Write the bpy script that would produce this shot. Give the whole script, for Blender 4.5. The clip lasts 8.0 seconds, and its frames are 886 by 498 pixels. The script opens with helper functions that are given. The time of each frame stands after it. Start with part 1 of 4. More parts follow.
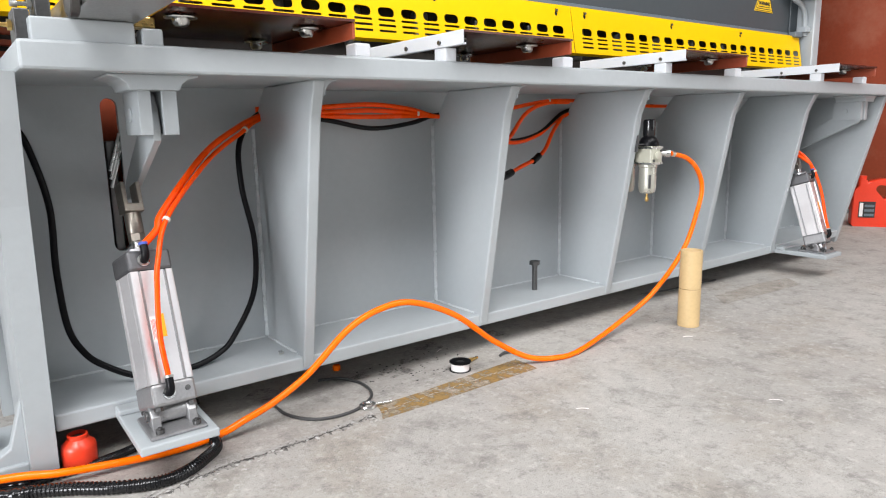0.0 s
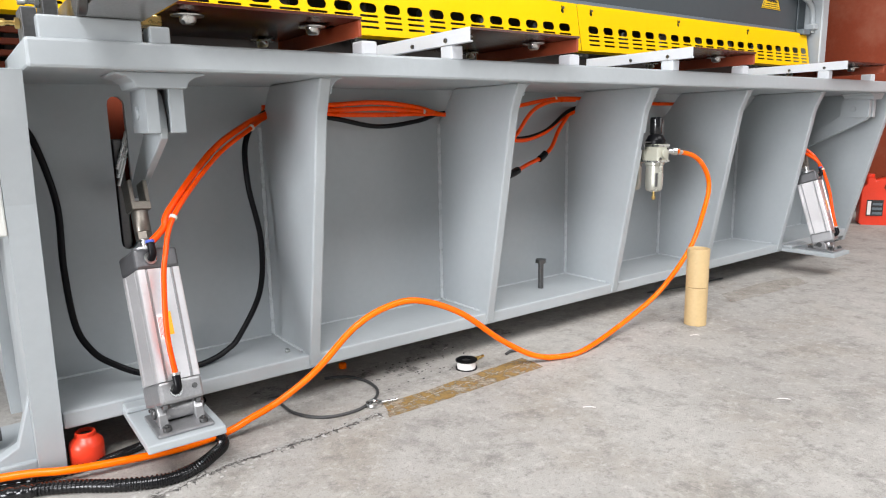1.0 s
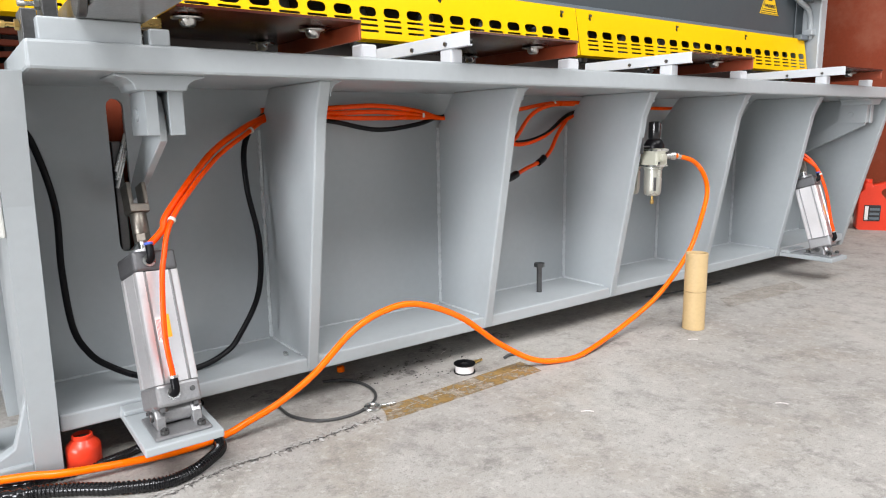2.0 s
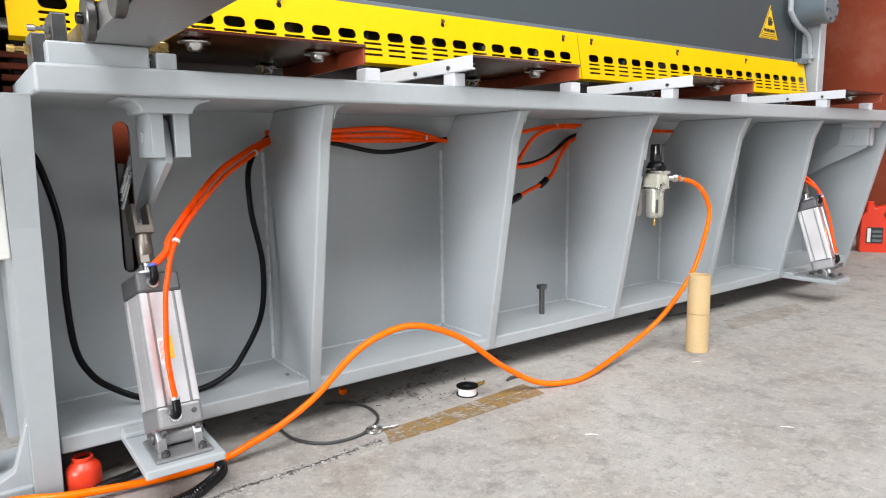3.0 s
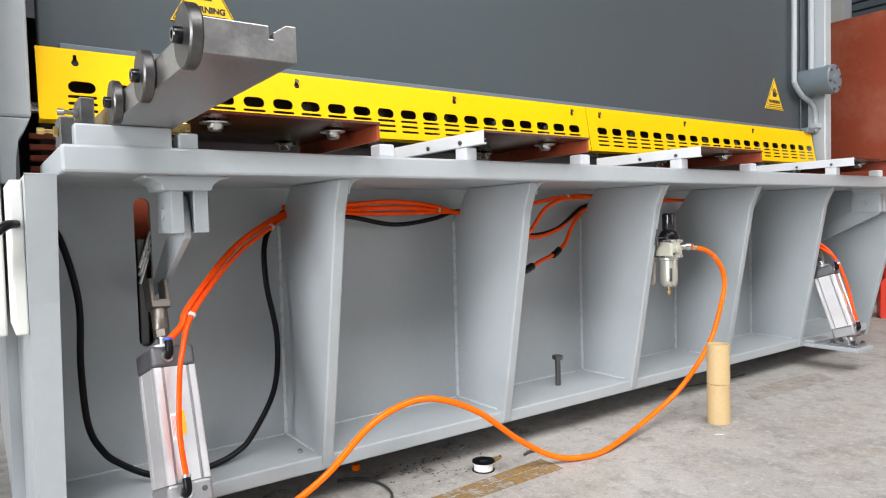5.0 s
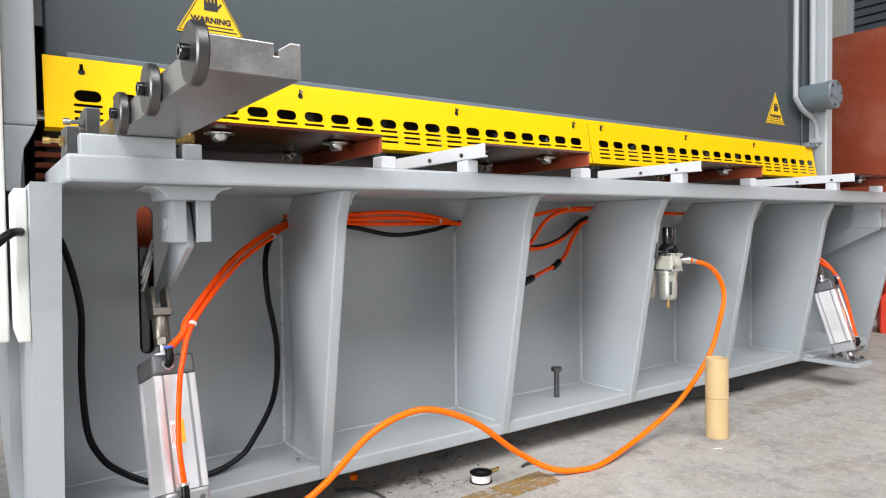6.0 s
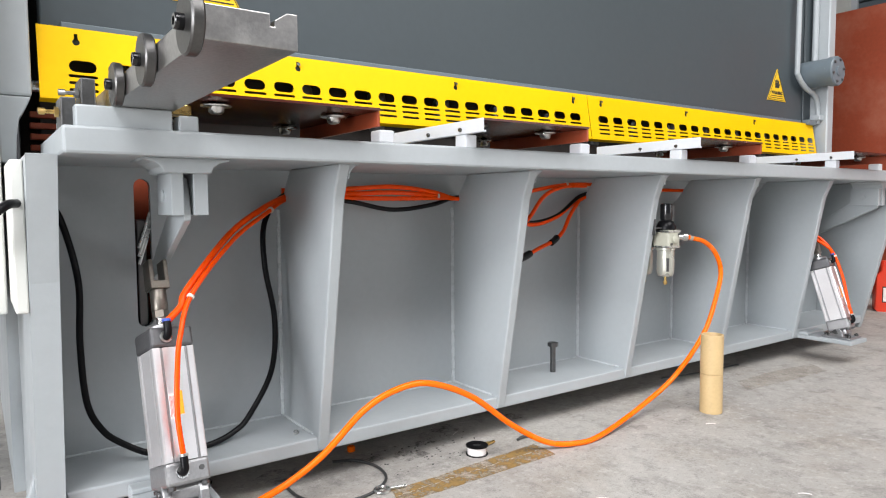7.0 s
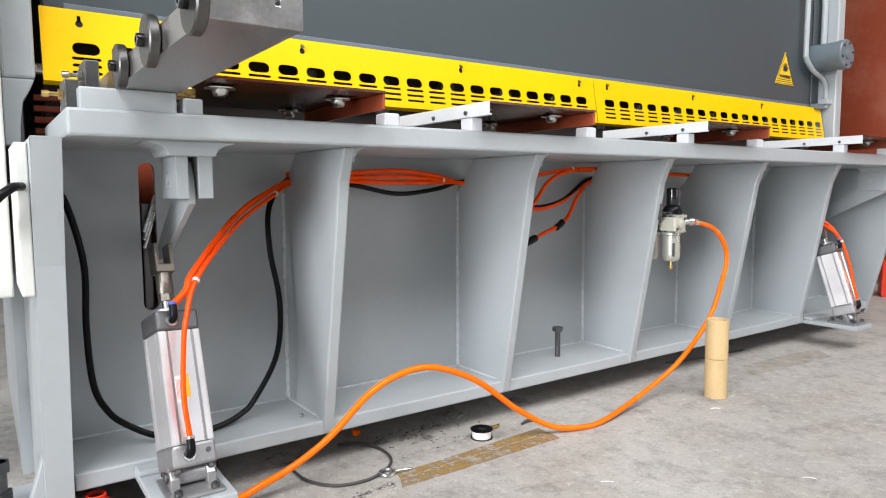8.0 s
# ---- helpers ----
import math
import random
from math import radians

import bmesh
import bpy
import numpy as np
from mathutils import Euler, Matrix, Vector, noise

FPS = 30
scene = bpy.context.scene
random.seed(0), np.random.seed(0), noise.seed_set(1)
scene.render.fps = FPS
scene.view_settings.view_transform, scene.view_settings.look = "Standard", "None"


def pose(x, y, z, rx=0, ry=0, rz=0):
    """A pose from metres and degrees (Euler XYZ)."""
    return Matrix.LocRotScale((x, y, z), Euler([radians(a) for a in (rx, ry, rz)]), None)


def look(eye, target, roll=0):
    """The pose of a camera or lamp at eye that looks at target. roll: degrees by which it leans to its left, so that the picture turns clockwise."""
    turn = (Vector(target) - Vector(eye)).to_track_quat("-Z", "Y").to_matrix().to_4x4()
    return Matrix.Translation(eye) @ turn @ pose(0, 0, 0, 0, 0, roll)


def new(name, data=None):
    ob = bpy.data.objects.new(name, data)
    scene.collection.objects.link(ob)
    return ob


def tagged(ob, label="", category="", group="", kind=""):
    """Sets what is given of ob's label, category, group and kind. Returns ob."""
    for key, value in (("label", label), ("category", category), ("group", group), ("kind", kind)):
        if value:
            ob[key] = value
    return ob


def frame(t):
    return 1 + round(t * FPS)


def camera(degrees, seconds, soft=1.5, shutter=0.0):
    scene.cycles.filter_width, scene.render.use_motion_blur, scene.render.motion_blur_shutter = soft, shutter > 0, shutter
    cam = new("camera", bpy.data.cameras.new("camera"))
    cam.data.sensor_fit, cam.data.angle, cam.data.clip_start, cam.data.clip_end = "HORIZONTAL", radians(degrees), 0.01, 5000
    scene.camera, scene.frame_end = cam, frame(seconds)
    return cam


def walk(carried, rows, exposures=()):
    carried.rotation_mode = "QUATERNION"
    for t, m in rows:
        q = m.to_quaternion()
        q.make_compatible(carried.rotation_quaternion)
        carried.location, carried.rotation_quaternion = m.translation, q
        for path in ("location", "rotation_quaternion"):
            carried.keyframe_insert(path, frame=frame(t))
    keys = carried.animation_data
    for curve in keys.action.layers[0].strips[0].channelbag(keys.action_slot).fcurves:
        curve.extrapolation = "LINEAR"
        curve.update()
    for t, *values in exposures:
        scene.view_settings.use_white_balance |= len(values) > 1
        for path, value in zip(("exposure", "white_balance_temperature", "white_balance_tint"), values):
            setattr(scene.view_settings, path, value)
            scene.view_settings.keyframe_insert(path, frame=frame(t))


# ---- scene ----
cam = camera(67.5, 8.0, soft=1.12)
PATH = [
    (0, (-0.1086, -1.1958, 0.6380), (1.0661, 0.3814, 0.2738), -1.079),
    (0.5, (-0.1095, -1.1938, 0.6370), (1.0578, 0.3884, 0.2707), -0.993),
    (1, (-0.1096, -1.1923, 0.6366), (1.0524, 0.3934, 0.2685), -1.149),
    (2.5, (-0.1126, -1.1903, 0.6360), (1.0597, 0.3947, 0.2987), -0.774),
    (3, (-0.1138, -1.1916, 0.6374), (1.0566, 0.4033, 0.3435), -0.838),
    (3.5, (-0.1145, -1.1931, 0.6377), (1.0422, 0.4225, 0.4098), -1.332),
    (4, (-0.1161, -1.1920, 0.6411), (1.0387, 0.4325, 0.4757), -1.232),
    (4.5, (-0.1160, -1.1950, 0.6430), (1.0419, 0.4310, 0.5182), -1.234),
    (5, (-0.1164, -1.1963, 0.6411), (1.0356, 0.4365, 0.5574), -1.513),
    (5.2, (-0.1175, -1.1968, 0.6418), (1.0300, 0.4403, 0.5859), -1.614),
    (6.3, (-0.1196, -1.2056, 0.6528), (1.0322, 0.4276, 0.5743), -0.489),
    (6.5, (-0.1193, -1.2044, 0.6536), (1.0352, 0.4253, 0.5476), -0.360),
    (7, (-0.1186, -1.2048, 0.6487), (1.0330, 0.4249, 0.5149), -0.372),
    (7.5, (-0.1182, -1.2018, 0.6475), (1.0267, 0.4305, 0.4905), -0.326),
    (8, (-0.1189, -1.1993, 0.6452), (1.0212, 0.4343, 0.4679), -0.322),
]
walk(cam, [(t, look(eye, target, roll)) for t, eye, target, roll in PATH], [(0.0, 0.0, 6420, 11.4), (8.0, 0.0, 6420, 11.4)])

# ---- light ----
world = bpy.data.worlds.new("world")
scene.world = world
world.use_nodes = True
wn = world.node_tree.nodes
sky = wn.new("ShaderNodeTexSky")
sky.sky_type, sky.sun_disc = "NISHITA", False
sky.sun_elevation, sky.sun_rotation = radians(48), radians(215)
world.node_tree.links.new(sky.outputs[0], wn["Background"].inputs[0])
wn["Background"].inputs[1].default_value = 0.06


def lamp(name, kind, m, energy, color=(1, 1, 1), **more):
    data = bpy.data.lights.new(name, kind)
    data.energy, data.color = energy, color
    for key, value in more.items():
        if key == "angle":
            data.angle = value
        elif key == "size":
            data.shape, data.size = "RECTANGLE", value
        elif key == "size_y":
            data.size_y = value
    ob = new(name, data)
    ob.matrix_world = m
    return ob


# overcast sun, and added area lamps: daylight from assumed, unseen gateways and roof openings
lamp("sun", "SUN", look((-4, -6, 8), (0, 0, 0)), 0.6, (1, 0.97, 0.93), angle=radians(14))
lamp("added_daylight_front", "AREA", look((6.2, -6.8, 1.6), (2.4, 0.3, 0.4)), 90, (1, 0.99, 0.97), size=4.4, size_y=3.0)
lamp("added_daylight_side", "AREA", look((-6.8, -2.9, 1.7), (0.5, 0.0, 0.5)), 640, (0.97, 0.985, 1), size=2.8, size_y=3.2)
lamp("added_daylight_top_left", "AREA", look((-2.6, -2.9, 5.17), (-2.6, -2.899, 0)), 470, (0.98, 0.99, 1), size=4.0, size_y=3.2)
lamp("added_daylight_top_right", "AREA", look((2.7, -3.4, 5.17), (2.7, -3.399, 0)), 330, (1, 0.99, 0.97), size=4.0, size_y=3.0)
scene.view_settings.exposure = 0.0

# ---- materials ----


def material(name, color, rough=0.5, metal=0.0, vary=0.06, scale=6.0, fine=90.0, bump=0.05, dist=0.002, dirt=None, dirt_amount=0.0, dirt_scale=3.0, coat=0.0, rand=0.0, spec=0.5):
    """Colour broken up at two scales, uneven gloss, fine relief, and optional stains of another colour."""
    m = bpy.data.materials.new(name)
    m.use_nodes = True
    nt = m.node_tree
    n, l = nt.nodes, nt.links
    b = n["Principled BSDF"]
    b.inputs["Metallic"].default_value = metal
    b.inputs["Coat Weight"].default_value = coat
    b.inputs["Specular IOR Level"].default_value = spec
    tc = n.new("ShaderNodeTexCoord")
    big, small = n.new("ShaderNodeTexNoise"), n.new("ShaderNodeTexNoise")
    big.inputs["Scale"].default_value, small.inputs["Scale"].default_value = scale, fine
    big.inputs["Detail"].default_value, small.inputs["Detail"].default_value = 6, 3
    for t in (big, small):
        l.new(tc.outputs["Object"], t.inputs["Vector"])
    add = n.new("ShaderNodeMath")
    add.operation = "ADD"
    l.new(big.outputs[0], add.inputs[0]), l.new(small.outputs[0], add.inputs[1])
    ramp = n.new("ShaderNodeMapRange")
    ramp.inputs["From Min"].default_value, ramp.inputs["From Max"].default_value = 0.6, 1.4
    ramp.inputs["To Min"].default_value, ramp.inputs["To Max"].default_value = 1 - vary, 1 + vary
    l.new(add.outputs[0], ramp.inputs["Value"])
    hue = n.new("ShaderNodeHueSaturation")
    hue.inputs["Color"].default_value = (*color, 1)
    if rand:
        info, mr, mul = n.new("ShaderNodeObjectInfo"), n.new("ShaderNodeMapRange"), n.new("ShaderNodeMath")
        mul.operation = "MULTIPLY"
        mr.inputs["To Min"].default_value, mr.inputs["To Max"].default_value = 1 - rand, 1 + rand
        l.new(info.outputs["Random"], mr.inputs["Value"])
        l.new(mr.outputs[0], mul.inputs[0]), l.new(ramp.outputs[0], mul.inputs[1])
        l.new(mul.outputs[0], hue.inputs["Value"])
    else:
        l.new(ramp.outputs[0], hue.inputs["Value"])
    out = hue.outputs[0]
    if dirt:
        spots, cut, mix = n.new("ShaderNodeTexNoise"), n.new("ShaderNodeMapRange"), n.new("ShaderNodeMix")
        spots.inputs["Scale"].default_value, spots.inputs["Detail"].default_value, spots.inputs["Roughness"].default_value = dirt_scale, 8, 0.65
        l.new(tc.outputs["Object"], spots.inputs["Vector"])
        cut.inputs["From Min"].default_value, cut.inputs["From Max"].default_value = 0.52, 0.72
        cut.inputs["To Max"].default_value = dirt_amount
        l.new(spots.outputs[0], cut.inputs["Value"])
        mix.data_type = "RGBA"
        mix.inputs[7].default_value = (*dirt, 1)
        l.new(cut.outputs[0], mix.inputs[0]), l.new(out, mix.inputs[6])
        out = mix.outputs[2]
    l.new(out, b.inputs["Base Color"])
    rr = n.new("ShaderNodeMapRange")
    rr.inputs["From Min"].default_value, rr.inputs["From Max"].default_value = 0.3, 0.7
    rr.inputs["To Min"].default_value, rr.inputs["To Max"].default_value = max(rough - 0.07, 0.02), min(rough + 0.07, 1)
    l.new(big.outputs[0], rr.inputs["Value"]), l.new(rr.outputs[0], b.inputs["Roughness"])
    if bump:
        bn = n.new("ShaderNodeBump")
        bn.inputs["Strength"].default_value, bn.inputs["Distance"].default_value = bump, dist
        l.new(add.outputs[0], bn.inputs["Height"]), l.new(bn.outputs[0], b.inputs["Normal"])
    return m


GREY = material("grey_machine_paint", (0.36, 0.387, 0.400), 0.36, vary=0.035, scale=5, fine=55, bump=0.2, dist=0.002, dirt=(0.30, 0.32, 0.33), dirt_amount=0.2, dirt_scale=7)
WELD = material("painted_weld", (0.50, 0.53, 0.545), 0.3, vary=0.05, scale=60, fine=260, bump=0.6, dist=0.003)
DARKGREY = material("dark_grey_paint", (0.049, 0.062, 0.069), 0.5, vary=0.05, scale=3, fine=40, bump=0.1)
MIDGREY = material("mid_grey_paint", (0.125, 0.155, 0.175), 0.4, vary=0.05, scale=20, fine=90)
YELLOW = material("yellow_enamel", (0.86, 0.50, 0.0), 0.4, vary=0.03, scale=4, fine=60, bump=0.05, spec=0.12)
REDOX = material("red_primer", (0.29, 0.052, 0.019), 0.5, vary=0.12, scale=3, fine=50, bump=0.1, dirt=(0.40, 0.15, 0.09), dirt_amount=0.6, dirt_scale=3)
# darker copy of the tray red: shade on the underside put into colour
TRAYSHADE = material("shaded_tray_red", (0.065, 0.012, 0.007), 0.22, vary=0.15, scale=5, fine=60, bump=0.08)
WHITE = material("white_paint", (0.60, 0.62, 0.65), 0.4, vary=0.03, scale=14, fine=120)
CREAM = material("cream_cabinet_paint", (0.60, 0.605, 0.57), 0.35, vary=0.02, scale=4, fine=160)
STEEL = material("milled_steel", (0.40, 0.39, 0.38), 0.36, metal=1.0, vary=0.22, scale=26, fine=180, bump=0.12)
GROUND = material("dark_ground_steel", (0.12, 0.117, 0.115), 0.42, metal=1.0, vary=0.12, scale=20, fine=220, bump=0.08)
DARKSTEEL = material("blackened_steel", (0.13, 0.13, 0.13), 0.4, metal=0.9, vary=0.15, scale=25, fine=200)
FORK = material("browned_steel", (0.20, 0.18, 0.155), 0.38, metal=0.9, vary=0.15, scale=25, fine=200)
ZINC = material("zinc_plate", (0.62, 0.62, 0.60), 0.28, metal=1.0, vary=0.08, scale=40, fine=200)
BRASS = material("brass", (0.68, 0.47, 0.17), 0.3, metal=1.0, vary=0.08, scale=60, fine=200)
ALU = material("anodised_aluminium", (0.70, 0.685, 0.69), 0.34, metal=0.7, vary=0.04, scale=10, fine=150, bump=0.04)
CASTALU = material("cast_aluminium", (0.33, 0.33, 0.335), 0.42, metal=0.75, vary=0.12, scale=30, fine=240, bump=0.15)
ORANGE = material("orange_air_hose", (0.95, 0.075, 0.0), 0.3, vary=0.1, scale=8, fine=60, bump=0.02, spec=0.2)
# amber copy of the hose orange: bright light on it put into colour
SUPPLY = material("amber_lit_supply_hose", (1.0, 0.155, 0.0), 0.24, vary=0.1, scale=8, fine=60, bump=0.02, spec=0.25)
BLACK = material("black_rubber", (0.004, 0.004, 0.005), 0.34, vary=0.1, scale=30, fine=120, spec=0.16)
CONDUIT = material("black_conduit", (0.010, 0.010, 0.011), 0.17, vary=0.1, scale=30, fine=120)
BLUE = material("blue_plastic", (0.06, 0.10, 0.42), 0.35)
CARD = material("cardboard", (0.56, 0.40, 0.20), 0.5, vary=0.08, scale=12, fine=120, bump=0.1)
REDPLASTIC = material("red_plastic", (0.72, 0.045, 0.015), 0.35, vary=0.05, scale=12, fine=90)
IVORY = material("ivory_enamel", (0.42, 0.415, 0.34), 0.35, vary=0.04, scale=20, fine=120)
BOWL = material("pale_metal_bowl", (0.50, 0.50, 0.44), 0.3, metal=0.6, vary=0.04, scale=20, fine=120)
PAPER = material("printed_paper", (0.80, 0.76, 0.74), 0.6, vary=0.03, scale=60, fine=300)
INK = material("black_ink", (0.02, 0.02, 0.02), 0.5)
PINK = material("red_ink", (0.62, 0.22, 0.2), 0.5)
LABELYEL = material("yellow_label", (0.92, 0.42, 0.01), 0.4)
SIGNYEL = material("sign_yellow", (0.80, 0.50, 0.01), 0.4, vary=0.05, scale=20)
WIRE = material("dark_wire", (0.045, 0.045, 0.045), 0.5)
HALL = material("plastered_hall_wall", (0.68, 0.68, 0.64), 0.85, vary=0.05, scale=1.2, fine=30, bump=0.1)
# unseen walls and roof are coloured dark to hold down bounced light
HALLDARK = material("unseen_dark_wall", (0.07, 0.072, 0.075), 0.85, vary=0.08, scale=1.2, fine=30, bump=0.1)
ROOF = material("unseen_roof_sheet", (0.10, 0.104, 0.108), 0.7, vary=0.05, scale=1, fine=20)
TIE = material("white_nylon", (0.72, 0.66, 0.60), 0.4)
CASTDARK = material("dark_cast_aluminium", (0.13, 0.13, 0.135), 0.42, metal=0.7, vary=0.12, scale=30, fine=240, bump=0.15)
# near-black: shade inside and under the machine is put into this colour
DARKIN = material("dark_interior_shade", (0.035, 0.028, 0.025), 0.45, metal=0.3, vary=0.2, scale=12, fine=80)


def concrete():
    m = bpy.data.materials.new("worn_concrete")
    m.use_nodes = True
    nt = m.node_tree
    n, l = nt.nodes, nt.links
    b = n["Principled BSDF"]
    tc = n.new("ShaderNodeTexCoord")

    def tex(scale, detail=6, rough=0.6):
        t = n.new("ShaderNodeTexNoise")
        t.inputs["Scale"].default_value, t.inputs["Detail"].default_value, t.inputs["Roughness"].default_value = scale, detail, rough
        l.new(tc.outputs["Object"], t.inputs["Vector"])
        return t.outputs[0]

    def span(v, a, c, lo, hi):
        r = n.new("ShaderNodeMapRange")
        for k, x in zip(("From Min", "From Max", "To Min", "To Max"), (a, c, lo, hi)):
            r.inputs[k].default_value = x
        l.new(v, r.inputs["Value"])
        return r.outputs[0]

    def blend(f, a, color):
        x = n.new("ShaderNodeMix")
        x.data_type = "RGBA"
        l.new(f, x.inputs[0])
        if isinstance(a, tuple):
            x.inputs[6].default_value = (*a, 1)
        else:
            l.new(a, x.inputs[6])
        x.inputs[7].default_value = (*color, 1)
        return x.outputs[2]

    clouds, mid, grain, fine = tex(1.3, 5), tex(6, 8, 0.7), tex(38, 8, 0.75), tex(240, 3)
    c = blend(span(clouds, 0.35, 0.68, 0, 1), (0.337, 0.319, 0.295), (0.438, 0.419, 0.389))
    c = blend(span(mid, 0.5, 0.72, 0, 0.75), c, (0.235, 0.221, 0.202))
    c = blend(span(tex(3.1, 6, 0.6), 0.50, 0.68, 0, 0.5), c, (0.345, 0.300, 0.245))
    c = blend(span(grain, 0.52, 0.68, 0, 0.9), c, (0.523, 0.503, 0.469))
    c = blend(span(tex(120, 6, 0.75), 0.54, 0.68, 0, 0.6), c, (0.126, 0.118, 0.109))
    c = blend(span(tex(13, 10, 0.85), 0.51, 0.64, 0, 0.75), c, (0.168, 0.159, 0.144))
    c = blend(span(tex(70, 8, 0.8), 0.56, 0.70, 0, 0.5), c, (0.505, 0.488, 0.455))
    c = blend(span(tex(2.4, 9, 0.75), 0.60, 0.70, 0, 0.5), c, (0.144, 0.135, 0.126))
    l.new(c, b.inputs["Base Color"])
    l.new(span(mid, 0.3, 0.7, 0.55, 0.85), b.inputs["Roughness"])
    hsum = n.new("ShaderNodeMath")
    hsum.operation = "ADD"
    l.new(grain, hsum.inputs[0]), l.new(fine, hsum.inputs[1])
    bn = n.new("ShaderNodeBump")
    bn.inputs["Strength"].default_value, bn.inputs["Distance"].default_value = 0.35, 0.004
    l.new(hsum.outputs[0], bn.inputs["Height"]), l.new(bn.outputs[0], b.inputs["Normal"])
    return m


CONCRETE = concrete()


def stain(name, color, alpha, scale, lo=0.42, hi=0.6):
    """Worn tape, spills and crumbs: a coat with gaps through which the floor shows."""
    m = material(name, color, 0.5, vary=0.2, scale=25, fine=120, bump=0.2)
    n, l = m.node_tree.nodes, m.node_tree.links
    tc, t, r = n.new("ShaderNodeTexCoord"), n.new("ShaderNodeTexNoise"), n.new("ShaderNodeMapRange")
    t.inputs["Scale"].default_value, t.inputs["Detail"].default_value, t.inputs["Roughness"].default_value = scale, 8, 0.7
    l.new(tc.outputs["Object"], t.inputs["Vector"])
    r.inputs["From Min"].default_value, r.inputs["From Max"].default_value, r.inputs["To Max"].default_value = lo, hi, alpha
    l.new(t.outputs[0], r.inputs["Value"]), l.new(r.outputs[0], n["Principled BSDF"].inputs["Alpha"])
    return m


TAPE = stain("worn_brown_tape", (0.33, 0.20, 0.055), 0.8, 24, 0.34, 0.56)
TAPEFAINT = stain("faded_brown_tape", (0.36, 0.27, 0.17), 0.35, 20, 0.3, 0.7)
OIL = stain("old_oil_spot", (0.05, 0.045, 0.042), 0.6, 26, 0.45, 0.62)

# ---- mesh helpers ----


def part(name, bm, mat, parent=None, label="", smooth=False):
    """Link a bmesh as one mesh object, under a thing or a part."""
    bmesh.ops.recalc_face_normals(bm, faces=bm.faces)
    me = bpy.data.meshes.new(name)
    if smooth:
        for f in bm.faces:
            f.smooth = True
        for e in bm.edges:
            if len(e.link_faces) == 2 and e.calc_face_angle(0) > radians(38):
                e.smooth = False
    bm.to_mesh(me)
    bm.free()
    me.materials.append(mat)
    ob = new(name, me)
    if parent:
        ob.parent = parent
    if label:
        ob["label"] = label
    return ob


def thing(name, label, category, at=(0, 0, 0), group="", kind=""):
    ob = new(name)
    ob.location = at
    ob.empty_display_size = 0.05
    return tagged(ob, label, category, group, kind)


def bevel(bm, w, seg=2, only=None):
    bmesh.ops.bevel(bm, geom=only or [e for e in bm.edges if len(e.link_faces) == 2 and e.calc_face_angle(0) > radians(30)], offset=w, segments=seg, profile=0.5, affect="EDGES", clamp_overlap=True)


def box(x0, x1, y0, y1, z0, z1, r=0.0, bm=None):
    b = bmesh.new()
    bmesh.ops.create_cube(b, size=1, matrix=Matrix.LocRotScale(((x0 + x1) / 2, (y0 + y1) / 2, (z0 + z1) / 2), None, (abs(x1 - x0), abs(y1 - y0), abs(z1 - z0))))
    if r:
        bevel(b, r)
    return merge(bm, b)


def merge(bm, b):
    if bm is None:
        return b
    me = bpy.data.meshes.new("tmp")
    b.to_mesh(me)
    b.free()
    bm.from_mesh(me)
    bpy.data.meshes.remove(me)
    return bm


def prism(outline, axis, a, c, r=0.0, bm=None):
    """A flat outline, pushed from a to c along an axis: 'x' takes (y, z), 'y' takes (x, z), 'z' takes (x, y)."""
    b = bmesh.new()

    def put(u, v, w):
        return {"x": (w, u, v), "y": (u, w, v), "z": (u, v, w)}[axis]
    lo = [b.verts.new(put(u, v, a)) for u, v in outline]
    hi = [b.verts.new(put(u, v, c)) for u, v in outline]
    k = len(outline)
    b.faces.new(lo), b.faces.new(hi[::-1])
    for i in range(k):
        b.faces.new((lo[i], hi[i], hi[(i + 1) % k], lo[(i + 1) % k]))
    bmesh.ops.recalc_face_normals(b, faces=b.faces)
    if r:
        bevel(b, r)
    return merge(bm, b)


def rod(p, q, r0, r1=None, seg=20, r=0.0, bm=None, turn=0.0):
    """A round bar from p to q, or a cone; few segments make a hexagon."""
    p, q = Vector(p), Vector(q)
    b = bmesh.new()
    m = Matrix.Translation((p + q) / 2) @ (q - p).to_track_quat("Z", "Y").to_matrix().to_4x4() @ Matrix.Rotation(turn, 4, "Z")
    bmesh.ops.create_cone(b, cap_ends=True, segments=seg, radius1=r0, radius2=r0 if r1 is None else r1, depth=(q - p).length, matrix=m)
    if r:
        bevel(b, r, 2, [e for e in b.edges if e.calc_face_angle(0) > radians(50)])
    return merge(bm, b)


def spline(points, n=12):
    """A smooth line through a few points."""
    pts = [Vector(p) for p in points]
    pts = [2 * pts[0] - pts[1]] + pts + [2 * pts[-1] - pts[-2]]
    out = []
    for i in range(1, len(pts) - 2):
        a, b, c, d = pts[i - 1:i + 3]
        for k in range(n):
            t = k / n
            out.append(0.5 * (2 * b + (c - a) * t + (2 * a - 5 * b + 4 * c - d) * t * t + (3 * b - a - 3 * c + d) * t ** 3))
    return out + [pts[-2]]


